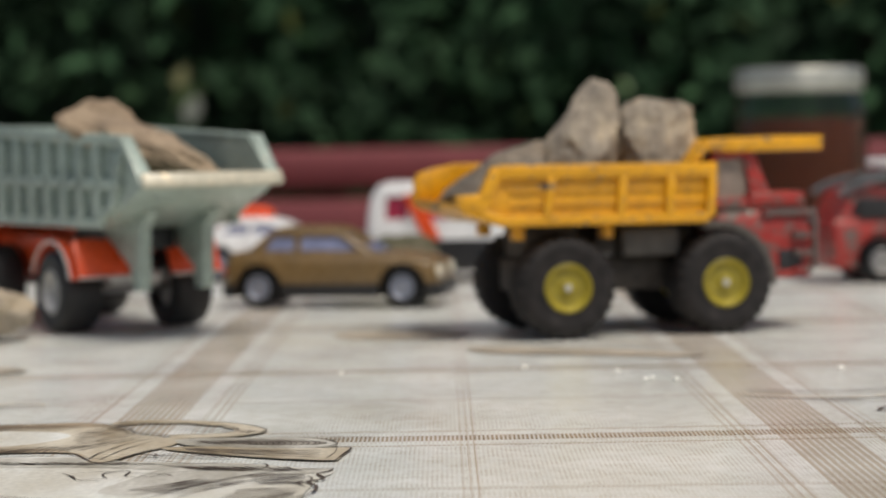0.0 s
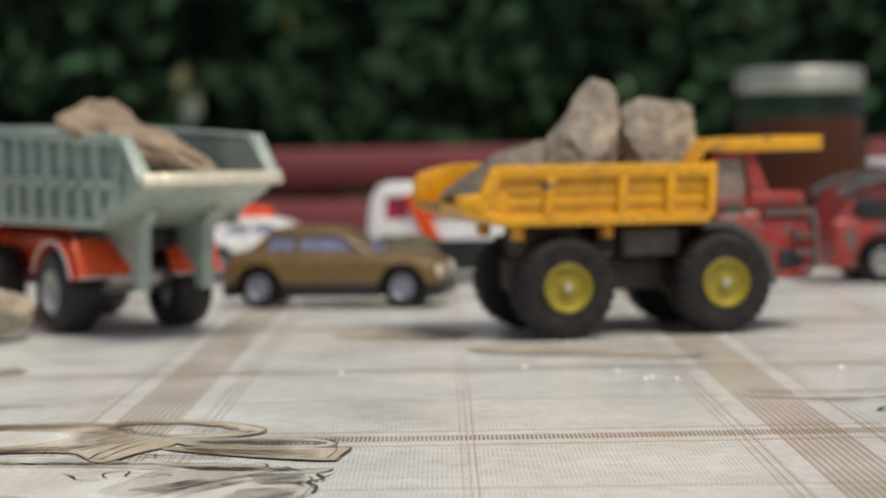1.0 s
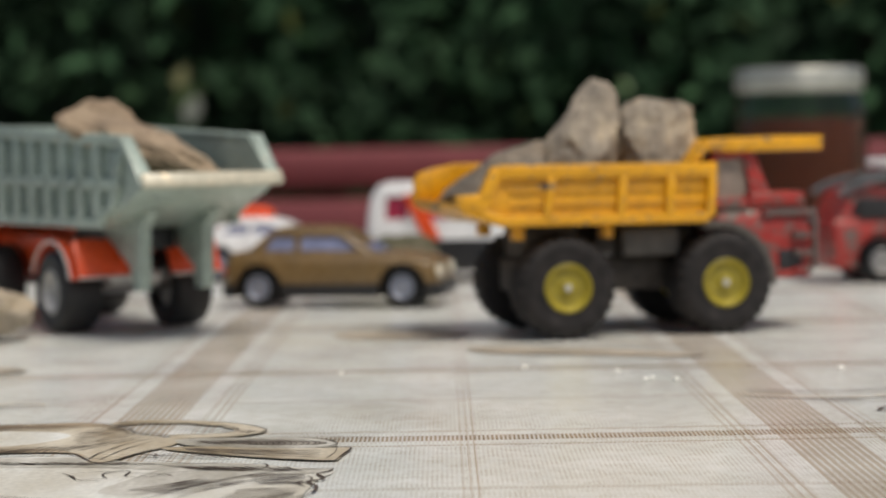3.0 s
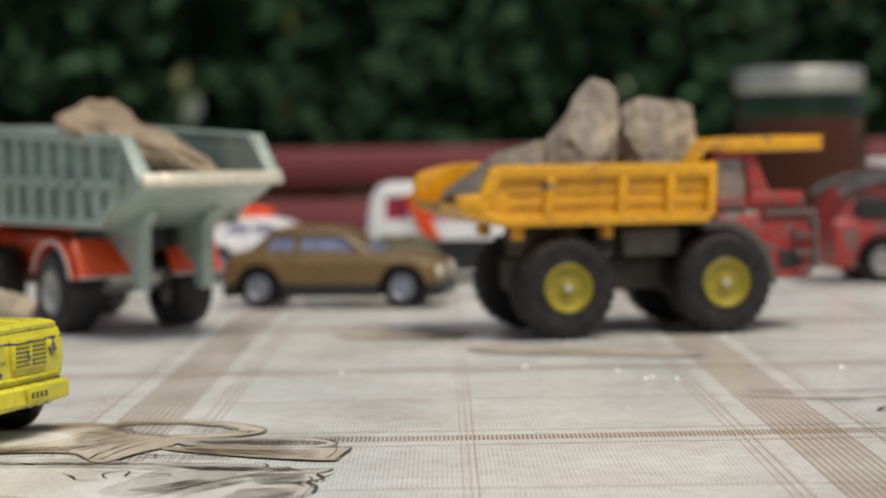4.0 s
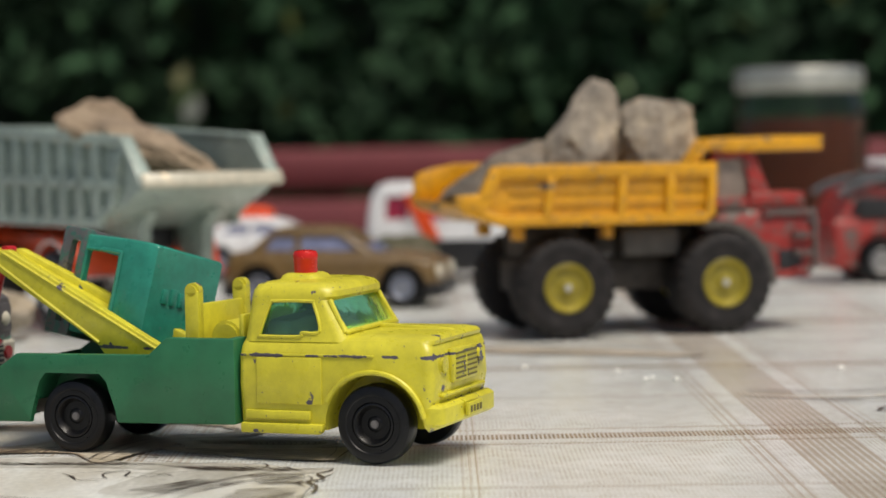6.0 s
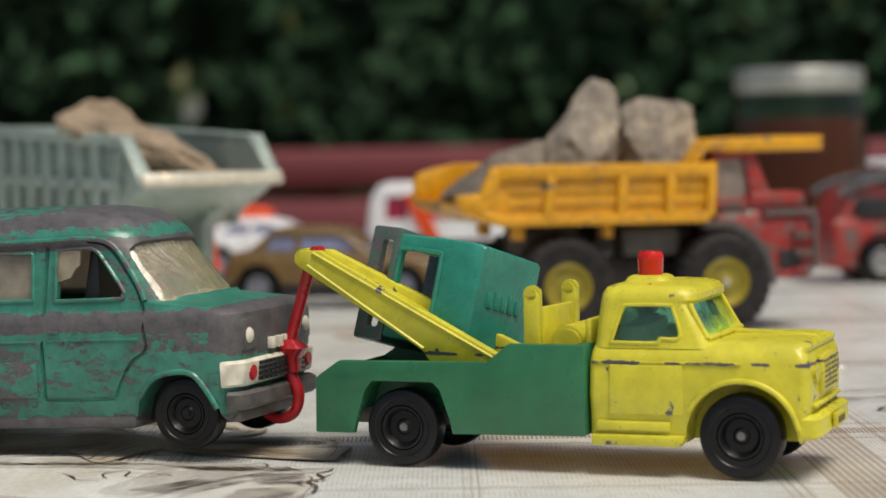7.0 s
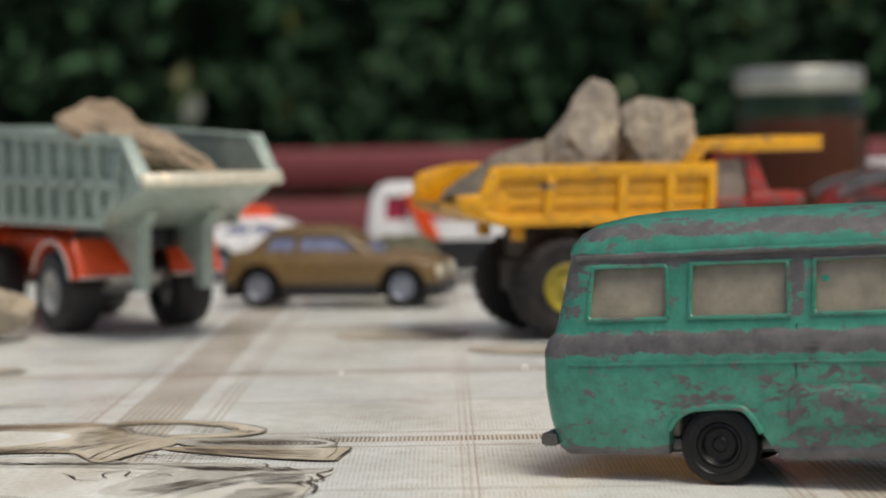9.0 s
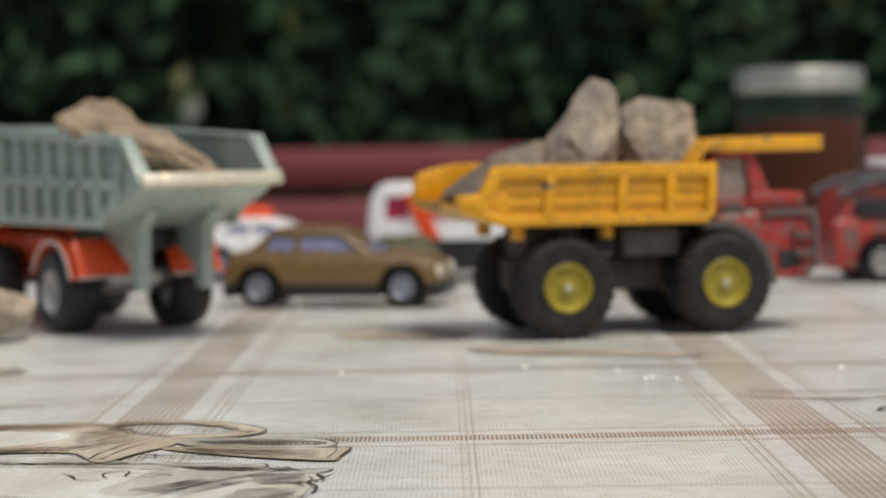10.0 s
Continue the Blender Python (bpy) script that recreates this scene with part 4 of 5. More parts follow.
def van():
    t = thing("toy_van", mm_pose(-14.5, 337.7, 0, 0, -2.1, -20.5), "green die-cast toy minibus with badly worn paint", "toy van", "towed pair")
    W = 15.0
    outer = stack([(4.2, -25.0, 59.8, W - 1.6, 3.0), (5.2, -26.0, 60.6, W - 0.7, 3.2), (9.5, -27.0, 61.6, W - 0.1, 3.2, 0.8), (14.0, -27.5, 62.4, W, 3.0, 1.0), (19.2, -27.3, 62.6, W, 2.6, 1.0), (20.9, -26.8, 62.4, W - 0.3, 2.8, 1.0),
                   (21.6, -26.3, 61.7, W - 0.7, 3.0, 1.0), (22.0, -26.1, 60.2, W - 1.0, 3.2, 1.2), (22.5, -25.9, 55.5, W - 1.1, 3.4, 2.4), (23.2, -25.7, 49.3, W - 1.2, 3.6, 5.6), (32.6, -23.6, 42.9, W - 2.4, 3.8, 3.2),
                   (33.4, -23.8, 42.6, W - 2.3, 4.2, 3.0), (34.4, -23.6, 42.0, W - 2.7, 4.8, 2.9), (36.0, -22.4, 40.6, W - 3.7, 5.2, 2.6), (37.4, -19.8, 38.0, W - 5.2, 5.2, 2.0), (38.2, -16.0, 34.4, W - 7.4, 5.0, 1.2), (38.6, -11.5, 29.0, W - 9.8, 4.6)], 6)
    inner = stack([(2.0, -23.5, 43.5, W - 3.6, 2.2), (20, -24.8, 46.0, W - 2.2, 2.2, 2.0), (23.2, -24.4, 47.4, W - 2.6, 2.2, 5.4), (32.6, -22.2, 41.2, W - 3.8, 2.4, 3.0), (35.4, -20.0, 38.6, W - 5.4, 2.6, 2.0)], 5)

    def side_y(z):
        """Half width of the body at a height."""
        if z < 19.2:
            return W if z > 9.5 else W - 0.1
        return W - 1.2 * min(1.0, (z - 19.2) / 4.0) - max(0.0, z - 23.2) * 0.126

    def rounded(x0, x1, z0, z1, r=1.0, lean=0.0):
        pts = []
        for cx, cz, a in ((x1 - r, z1 - r, 0), (x0 + r, z1 - r, 90), (x0 + r, z0 + r, 180), (x1 - r, z0 + r, 270)):
            pts += [(cx + r * math.cos(radians(a + 30 * i)), cz + r * math.sin(radians(a + 30 * i))) for i in range(4)]
        return [(x - (lean * (z1 - z) / (z1 - z0) if x < (x0 + x1) / 2 else 0.0), z) for x, z in pts]

    windows = [rounded(-19.3, -8.3, 23.7, 31.3, 0.8, 0.9), rounded(-4.8, 9.2, 23.7, 31.4, 0.8, 0.3), rounded(12.9, 26.9, 23.9, 31.6, 0.8, 0.3),
               [(31.0, 23.7), (31.1, 30.9), (31.9, 31.8), (36.6, 32.0), (38.0, 31.6), (39.2, 30.6), (43.1, 25.2), (43.0, 24.3), (42.2, 23.8)]]
    cuts = [prism(w, -30, 30) for w in windows]
    # wheel arches with flattened tops
    arches = {-1.6: [(-9.2, 3.0), (-8.6, 8.0), (-7.0, 9.9), (-4.6, 10.9), (1.4, 11.0), (3.4, 9.7), (4.8, 7.4), (7.4, 3.0)],
              53.2: [(44.2, 3.0), (45.6, 8.2), (48.2, 11.2), (52.0, 12.2), (55.2, 11.7), (57.6, 8.9), (59.0, 6.4), (59.6, 3.0)]}
    for s in (-1, 1):
        for outline in arches.values():
            cuts.append(prism([(outline[0][0], -6), *outline, (outline[-1][0], -6)], min(s * 8, s * 30), max(s * 8, s * 30)))
    screen = box(-7, 9, -12.6, 12.6, -5.6, 5.6, 1.2)
    screen.transform(Matrix.Translation((48.6, 0, 28.6)) @ Matrix.Rotation(radians(-34), 4, "Y"))
    for v in screen.verts:
        v.co.y *= 1.0 - 0.010 * (v.co.z - 24)
    cuts += [screen, box(-32, -22, -9, 9, 24.2, 31, 1.0)]
    # panel joints: round the cab door and down the edge of the side door
    for s in (-1, 1):
        for course, wide in (([(28.7, 8.2), (28.7, 15.0), (28.8, 22.4), (29.2, 28.0), (29.5, 32.3)], 0.50), ([(36.6, 33.0), (39.6, 32.5), (41.6, 30.9), (43.6, 28.2), (45.6, 25.2), (46.6, 22.2), (47.0, 18.5), (47.1, 15.6), (44.6, 13.8), (42.6, 10.7), (41.6, 8.3)], 0.42),
                             ([(28.7, 8.1), (34.0, 8.0), (41.6, 8.2)], 0.36), ([(10.0, 14.4), (10.1, 18.0), (10.2, 22.6)], 0.20)):
            cuts.append(rod([(x, s * (side_y(z) - 0.2), z) for x, z in course], wide, 6))
    body = part("body", carve(outer, inner, *cuts), VAN, t, smooth=30)
    # glazing, seats, floor

    def panes(*away):
        return carve(stack([(23.2, -25.0, 48.4, W - 1.9, 2.8, 5.4), (32.6, -22.4, 42.2, W - 3.05, 3.0, 3.0), (33.4, -22.0, 41.4, W - 3.4, 3.0, 2.8)], 6), stack([(22, -24.2, 48.0, W - 2.7, 2.4, 5.4), (32.4, -21.6, 41.4, W - 3.9, 2.6, 3.0), (34, -21, 40.6, W - 4.4, 2.6, 2.8)], 6), *away)

    part("side_glazing", panes(prism([(30.3, 20), (30.3, 36), (80, 36), (80, 20)], -30, 30)), DULLGLASS, t, "dull scratched beige window plastic").visible_shadow = False
    part("windscreen", panes(prism([(-40, 20), (-40, 36), (38.6, 36), (38.6, 33), (44.6, 23), (44.6, 20)], -30, 30)), HAZEGLASS, t, "yellowed clear plastic windscreen").visible_shadow = False
    part("broken_pane", prism([(30.9, 31.6), (35.4, 31.6), (35.0, 29.2), (34.2, 28.6), (33.4, 27.3), (32.2, 27.0), (30.9, 26.6)], -12.7, -12.2), plain("stained_pane", (0.30, 0.25, 0.18), 0.4), t, "jagged rest of a broken window")
    part("paint_blot", lathe([(0, -12.95), (0.7, -12.9), (0.8, -12.6), (0, -12.5)], 5), TEAL, t, "teal blot of paint").location = (14.2 * MM, 0.45 * MM, 28.6 * MM)
    for x in (-1.6, 53.2):
        part("wheel_well", box(x - 9.4, x + (9.2 if x < 0 else 6.4), -9.6, 9.6, 3.9, 13.2, 0.4), DARK, t)
    part("floor_pan", box(-24, 44, -11.5, 11.5, 4.6, 6.2, 0.3), CAST, t)
    seatmat = plain("beige_seat_plastic", (0.46, 0.41, 0.33), 0.6)
    for x in (-14, 4, 20):
        part("seat", prism([(x - 4, 6.2), (x + 6, 6.2), (x + 6, 14), (x - 1.5, 14.5), (x - 3, 27.5), (x - 5.5, 27.5)], -10.5, 10.5, 0.6), seatmat, t)
    part("cab_bulkhead", prism([(33.6, 8.0), (35.6, 8.0), (37.4, 24.0), (37.4, 31.5), (36.0, 31.5), (34.0, 22.0)], -10.8, 4.0, 0.4), DARK, t, "black seat back")
    part("dashboard", prism([(41, 15), (48.5, 15), (48, 22.6), (44.5, 22.2)], -11, 11, 0.5), seatmat, t)
    wheel_rim = rod([(41 + 1.5 * math.sin(a), -5 + 3.4 * math.cos(a), 23.5 + 3.2 * math.sin(a)) for a in [2 * math.pi * i / 12 for i in range(13)]], 0.45, 8)
    part("steering_wheel", wheel_rim, DARK, t)
    # raised frames round the side windows
    for s in (-1, 1):
        for outline in windows:
            ring = [(x, s * (side_y(z) + 0.06), z) for x, z in [*outline, outline[0]]]
            part("window_frame", rod(ring, 0.34, 6), VAN, t)
    # gutters, mouldings and wing lips
    for s in (-1, 1):
        part("gutter", rod([(-21.8, s * (W - 2.6), 32.6), (0, s * (W - 2.0), 33.0), (28, s * (W - 2.0), 33.3), (37.0, s * (W - 2.1), 33.4), (40.6, s * (W - 2.3), 32.6), (42.8, s * (W - 2.2), 30.4), (45.6, s * (W - 1.6), 26.2), (47.0, s * (W - 1.2), 23.4)], 0.46, 8), VAN, t)
        part("side_moulding", box(-23, 27.8, min(s * (W - 0.1), s * (W + 0.22)), max(s * (W - 0.1), s * (W + 0.22)), 17.2, 17.6, 0.1), VAN, t)
        part("side_moulding", box(29.6, 46.0, min(s * (W - 0.1), s * (W + 0.22)), max(s * (W - 0.1), s * (W + 0.22)), 17.3, 17.7, 0.1), VAN, t)
        part("side_panel", prism([(8.8, 8.4), (27.6, 8.4), (27.6, 14.3), (10.6, 14.2), (9.4, 13.6), (8.8, 12.4)], min(s * (W - 0.2), s * (W + 0.26)), max(s * (W - 0.2), s * (W + 0.26)), 0.16), VAN, t)
        for outline in arches.values():
            part("wing_lip", rod([(x, s * (W - 0.12), z) for x, z in outline if z > 3.5], 0.48, 8), VAN, t)
        part("door_handle", box(30.0, 31.8, min(s * W, s * (W + 0.5)), max(s * W, s * (W + 0.5)), 18.6, 19.1, 0.15), VAN, t)
        part("lock", box(11.4, 13.6, min(s * W, s * (W + 0.45)), max(s * W, s * (W + 0.45)), 19.4, 19.8, 0.15), VAN, t)
    # nose: bonnet lip, cream grille panel, lamps and bumper
    nose = carve(stack([(9.6, 50, 62.4, W - 0.1, 3.2, 1.0), (10.0, 50, 62.7, W + 0.15, 3.2, 1.0), (13.2, 50, 63.1, W + 0.15, 3.2, 1.0), (13.7, 50, 62.7, W - 0.1, 3.2, 1.0)], 6), box(30, 60.0, -30, 30, 0, 30))
    panel = part("grille_panel", nose, CREAM, t, "cream plastic grille panel")
    for i in range(4):
        for j in range(11):
            y = -7.6 + 1.52 * j
            x = 62.9 + 1.0 * (1 - (y / 15.1) ** 2)
            part("grille_slot", box(x - 0.6, x + 0.25, y - 0.62, y + 0.62, 10.15 + 0.82 * i, 10.62 + 0.82 * i), DARK, panel)
    for s in (-1, 1):
        part("indicator", tube("x", (0, s * 10.4, 11.7), 1.35, 60.5, 63.6, 18, None, 0.3), REDPLASTIC, panel, "red round lamp")
        part("headlight", lathe([(1.25, 59.5), (1.25, 63.2), (1.0, 63.5), (0, 63.8)], 24), CREAM, t).matrix_basis = mm_pose(0, s * 10.6, 17.4, 0, 0, -90)
        part("headlight_surround", box(60.4, 63.15, min(s * 7.6, s * 12.8), max(s * 7.6, s * 12.8), 14.9, 20.2, 0.6), VAN, t)
    for i in range(4):
        part("badge_bar", box(62.6, 63.75, -3.4 + 2.5 * i, -1.9 + 2.5 * i, 14.6, 16.4, 0.15), CREAM, t)
    part("front_bumper", carve(stack([(6.0, 50, 62.8, W - 0.2, 3.0, 1.2), (6.5, 50, 63.4, W + 0.1, 3.0, 1.2), (8.4, 50, 63.4, W + 0.1, 3.0, 1.2), (8.9, 50, 62.8, W - 0.2, 3.0, 1.2)], 5), box(40, 60.8, -30, 30, 0, 30)), WORNBUMPER, t, "bare grey metal bumper")
    part("front_valance", box(57.5, 61.2, -11, 11, 3.8, 6.0, 0.5), CAST, t)
    part("rear_bumper", box(-28.4, -25.6, -13.8, 13.8, 5.4, 7.4, 0.7), WORNBUMPER, t, "bare grey metal bumper")
    part("sill", box(6.8, 44.6, -14.55, 14.55, 3.4, 5.4, 0.7), VAN, t)
    wheels = []
    for x in (-1.6, 53.2):
        part("axle", tube("y", (x, 0, 5.6), 0.6, -11, 11, 12), STEEL, t)
        for s in (-1, 1):
            wheels.append((wheel(t, x, s * 12.2, 5.6, 5.7, 4.2, RUBBER, RUBBER, 3.0, s, dish=0.22, axle=RUBBER), 5.7))
    return t, wheels


PALEHUB = plain("pale_grey_hub", (0.50, 0.49, 0.46), 0.4, 0.2)


def quarry_dumper():
    t = thing("toy_dump_truck", mm_pose(23.6, 540.4, 0, 0, 0, 14.5), "toy quarry dump truck with a chipped yellow skip and red cab", "toy truck", "dump trucks")
    part("chassis", merge(box(-8, 52, -6, 6, 10.5, 19, 1), box(-6, 8, -8, 8, 18, 27.8, 1), box(12, 38, -9, 9, 20, 27.8, 1)), plain("grimy_brown_casting", (0.055, 0.047, 0.040), 0.6, 0.2, 300, 0.5), t, "grimy brown chassis")
    part("side_tank", box(17, 32, -14.5, -6, 19.5, 26.5, 1.2), plain("oily_grey_casting", (0.075, 0.068, 0.06), 0.6, 0.2), t)
    skip = carve(prism([(-26.6, 34.4), (-25.6, 31.6), (-15, 28.0), (37.4, 28.0), (38.6, 31), (39.4, 42.0), (-16.4, 42.4), (-19.6, 35.6), (-25.8, 35.4)], -18.5, 18.5, 0.6), prism([(-50, 38.0), (-26, 33.8), (-20, 31.8), (-14, 30.0), (35.0, 29.6), (37.0, 45), (-50, 45)], -16.8, 16.8))
    body = part("skip", skip, OCHRE, t, "ochre yellow skip")
    for s in (-1, 1):
        lo, hi = min(s * 17.4, s * 19.8), max(s * 17.4, s * 19.8)
        part("skip_rim", prism([(-17.0, 39.2), (-16.4, 42.8), (39.8, 42.4), (39.6, 39.0)], lo, hi, 0.6), OCHRE, body)
        part("end_post", prism([(-17.8, 42.4), (-14.4, 42.4), (-18.2, 33.8), (-22.0, 34.0)], lo, hi, 0.5), OCHRE, body)
        part("chute_side", prism([(-27.0, 35.6), (-26.4, 32.4), (-20.0, 30.6), (-17.6, 34.4), (-19.8, 36.0)], lo, hi, 0.5), OCHRE, body)
        part("bottom_rail", prism([(-26.0, 31.6), (-15.0, 27.8), (37.4, 27.6), (37.8, 30.4), (-14.4, 30.6), (-24.0, 33.4)], lo, min(hi, 19.4) if s > 0 else hi, 0.5), OCHRE, body)
        for x0, x1 in ((-5.6, -4.0), (13.4, 14.2), (26.0, 26.6), (36.6, 37.4)):
            part("skip_rib", prism([(x0, 29.0), (x0 + 2.4, 29.0), (x1 + 2.4, 40.0), (x1, 40.0)], lo, hi, 0.5), OCHRE, body)
        for x0, x1 in ((-13.6, -5.0), (-2.4, 13.8), (16.2, 26.2), (28.8, 36.8)):
            for z in (33.2, 36.4):
                part("pressed_bar", prism([(x0, z - 0.5), (x1, z - 0.5), (x1, z + 0.5), (x0, z + 0.5)], min(s * 18.2, s * 19.0), max(s * 18.2, s * 18.85), 0.3), OCHRE, body)
        part("mudguard", prism([*[(41.0 + 15.6 * math.cos(radians(a)), 12.4 + 15.6 * math.sin(radians(a))) for a in range(-4, 112, 12)], *[(41.0 + 13.8 * math.cos(radians(a)), 12.4 + 13.8 * math.sin(radians(a))) for a in range(104, -8, -12)]], min(s * 8, s * 16.5), max(s * 8, s * 16.5)), plain("dull_brown_casting", (0.085, 0.075, 0.065), 0.65, 0.1), t, "bare brown-grey mudguard")
        part("step", box(57, 63, min(s * 9, s * 15), max(s * 9, s * 15), 13, 15, 0.4), RED, t)
    far_wing = prism([(-26.4, 34.0), (-26.6, 38.6), (-25.4, 40.4), (-22.0, 41.6), (-15.6, 42.6), (-19.0, 33.0)], 16.6, 18.6, 0.5)
    part("chute_wing", far_wing, OCHRE, body)
    part("canopy", prism([(36.0, 40.6), (40.6, 45.2), (46.0, 44.6), (71.2, 44.8), (71.6, 48.6), (43.0, 48.0), (40.4, 47.6), (36.0, 42.8)], -13.0, 13.0, 0.5), OCHRE, body)
    for x, y in ((-11, -15), (-11, 11), (12, -14)):
        part("skip_hinge", box(x, x + 2.8, y, y + 4, 24.2, 27.8, 0.5), OCHRE, t)
    bonnet = stack([(13, 41.5, 67.5, 14.0, 2, 0.5), (24, 41.5, 68.4, 14.0, 2, 0.5), (29, 41.5, 67.6, 13.4, 2, 0.5), (30.6, 42, 66, 12.4, 2)], 4)
    cab_body = part("cab", carve(bonnet, arch(41.0, 12.0, 14.2, -30, -6), arch(41.0, 12.0, 14.2, 6, 30)), RED, t, "chipped red cab")
    part("cab_house", carve(stack([(30.0, 41.5, 60, 12.0, 1.5), (38, 41.5, 56.5, 11.6, 1.5), (45.2, 41.8, 54.0, 11.0, 1.5)], 4), prism([(43.4, 33), (52.5, 33), (51, 43), (43.4, 43)], -20, 20, 0.5), box(50, 66, -9.4, 9.4, 33.5, 43)), RED, cab_body)
    part("cab_window", stack([(30.4, 42.5, 57, 10.6, 1.2), (44.5, 42.5, 53, 9.8, 1.2)], 3), plain("dusty_brown_window", (0.26, 0.215, 0.175), 0.5), cab_body)
    part("bonnet_box", box(51, 66.4, -13.4, -4.0, 30.4, 34.6, 1.0), RED, cab_body)
    # red block added to hide the bright sky reflection on the cab's top
    part("reflection_cover", box(41.6, 50.8, -13.7, -11.8, 30.2, 33.4, 0.6), RED, cab_body)
    part("bonnet_box", box(55, 65, 7.2, 13.2, 30.4, 34.2, 0.8), RED, cab_body)
    for s in (-1, 1):
        part("worn_ledge", box(54.0, 68.9, min(s * 13.0, s * 14.5), max(s * 13.0, s * 14.5), 28.3, 30.3, 0.4), WORNEDGE, cab_body, "ledge worn to bare grey casting")
        part("worn_corner", box(67.6, 69.2, min(s * 13.0, s * 14.5), max(s * 13.0, s * 14.5), 15.0, 28.2, 0.4), WORNEDGE, cab_body)
        # black plate proud of the side, painted as the shade of a step recess
        part("painted_recess_shade", box(58.5, 64.5, min(s * 13.4, s * 14.3), max(s * 13.4, s * 14.3), 13.6, 20.0, 0.3), DARK, cab_body)
    part("radiator", box(68.2, 70, -10, 10, 15, 28, 0.6), CAST, cab_body)
    for i in range(6):
        part("radiator_bar", box(69.8, 70.5, -9, 9, 16.0 + 2.2 * i, 17.5 + 2.2 * i), RED, cab_body)
    for i in range(3):
        part("ladder_rung", box(62, 67, -15.6, -13.8, 14 + 4.4 * i, 15.6 + 4.4 * i, 0.3), WORNEDGE, cab_body)
    for x in (1.2, 42.2):
        for s in (-1, 1):
            wheel(t, x, s * 14.0, 12.6, 12.6, 10.0, DUSTRUBBER, GOLDHUB, 6.0, s, lugs=26, dish=0.12, axle=PALEHUB)
        part("axle", tube("y", (x, 0, 12.6), 1.4, -12, 12, 14), STEEL, t)
    part("tail_lamp", tube("x", (0, -9, 18), 1.2, 9.0, 11.0, 14, None, 0.3), REDPLASTIC, t)
    t.scale = (1, 1.18, 1)


def tipper():
    t = thing("toy_tipper", mm_pose(-85.3, 574, 0, 0, 0, 123), "sage grey toy tipper lorry with orange-red chassis and scooped skip", "toy truck", "dump trucks")
    hw = 18.0
    skip = carve(prism([(-53.5, 39.4), (-42, 34.5), (-22, 27.8), (62, 27.6), (66, 30), (68, 55), (20, 53.4), (-42, 50.6), (-52.0, 41.6)], -hw, hw, 0.7),
                 prism([(-70, 46.5), (-54, 41.2), (-42, 37), (-21, 30.2), (62, 30), (65.5, 62), (-70, 62)], -hw + 2, hw - 2))
    body = part("skip", skip, SAGE, t, "sage grey skip")
    for s in (-1, 1):
        y0, y1 = min(s * (hw - 0.2), s * (hw + 1.5)), max(s * (hw - 0.2), s * (hw + 1.5))
        part("top_rail", prism([(-43, 48.6), (-42.4, 51.4), (68, 56), (68, 52.8)], min(s * (hw - 2), s * (hw + 2.2)), max(s * (hw - 2), s * (hw + 2.2)), 0.5), SAGE, body)
        part("mid_rail", prism([(-40, 37.8), (-40, 40.6), (66, 41.8), (66, 39.0)], y0, y1 + (0.4 if s > 0 else 0.0), 0.3), SAGE, body)
        part("sloping_rib", prism([(-43, 49), (-39.4, 49), (-33, 34.5), (-22, 29), (-27, 29), (-37, 34)], y0, y1, 0.3), SAGE, body)
        part("rear_rib", prism([(-53.6, 39.4), (-51.2, 39.4), (-40.4, 50.6), (-43, 51)], min(s * (hw - 1.5), s * (hw + 1.8)), max(s * (hw - 1.5), s * (hw + 1.8)), 0.4), SAGE, body)
        for i in range(9):
            x = -29 + 10.6 * i
            part("skip_rib", prism([(x, 28.2), (x + 3.4, 28.2), (x + 3.4, 51.4), (x, 51.2)], min(s * (hw - 0.2), s * (hw + 1.9)), max(s * (hw - 0.2), s * (hw + 1.9)), 0.4), SAGE, body)
        part("low_rail", prism([(-24, 28.0), (-26, 30.8), (64, 30.6), (64, 27.8)], y0, y1, 0.3), SAGE, body)
        part("hinge_plate", prism([(-32, 12.0), (-27.5, 12.0), (-26.5, 17.5), (-9.0, 26.8), (-8.0, 29.4), (-38, 32.6), (-33.0, 28.0)], min(s * 7.2, s * 10.4), max(s * 7.2, s * 10.4), 0.4), SAGE, t)
        guard = [(13.8 * math.cos(radians(a)), 11.0 + 13.8 * math.sin(radians(a))) for a in range(20, 166, 16)]
        inner = [(12.4 * math.cos(radians(a)), 11.0 + 12.4 * math.sin(radians(a))) for a in range(164, 19, -16)]
        mud = part("mudguard", prism(guard + inner, min(s * 8.5, s * 20.8), max(s * 8.5, s * 20.8)), ORANGE, t, "orange-red mudguard")
        part("guard_edge", rod([(13.2 * math.cos(radians(a)), s * 21.0, 11.0 + 13.2 * math.sin(radians(a))) for a in range(20, 170, 16)], 0.45, 6), PALEHUB, mud, "pale rubbed edge")
        part("mud_flap", prism([(-17.4, 15.4), (-15.8, 15.4), (-11.4, 24.0), (-13.0, 25.0)], min(s * 6.0, s * 20.4), max(s * 6.0, s * 20.4), 0.5), ORANGE, mud)
        part("flap_edge", box(-17.8, -15.6, min(s * 6.0, s * 20.4), max(s * 6.0, s * 20.4), 14.9, 15.5, 0.2), PALEHUB, mud, "pale rubbed edge")
        wheel(t, 0, s * 16.0, 10.9, 10.9, 11.0, OLDRUBBER, PALEHUB, 5.8, s, dish=0.3)
        wheel(t, 52, s * 16.0, 10.9, 10.9, 11.0, OLDRUBBER, PALEHUB, 5.8, s, dish=0.3)
    part("lip", prism([(-55, 39.2), (-53, 38.4), (-51.4, 41.8), (-53.4, 42.4)], -hw - 1.2, hw + 1.2, 0.5), enamel("worn_pale_edge", (0.52, 0.49, 0.38), 0.36, 260, (0.62, 0.52, 0.36)), body, "worn pale edge of the skip")
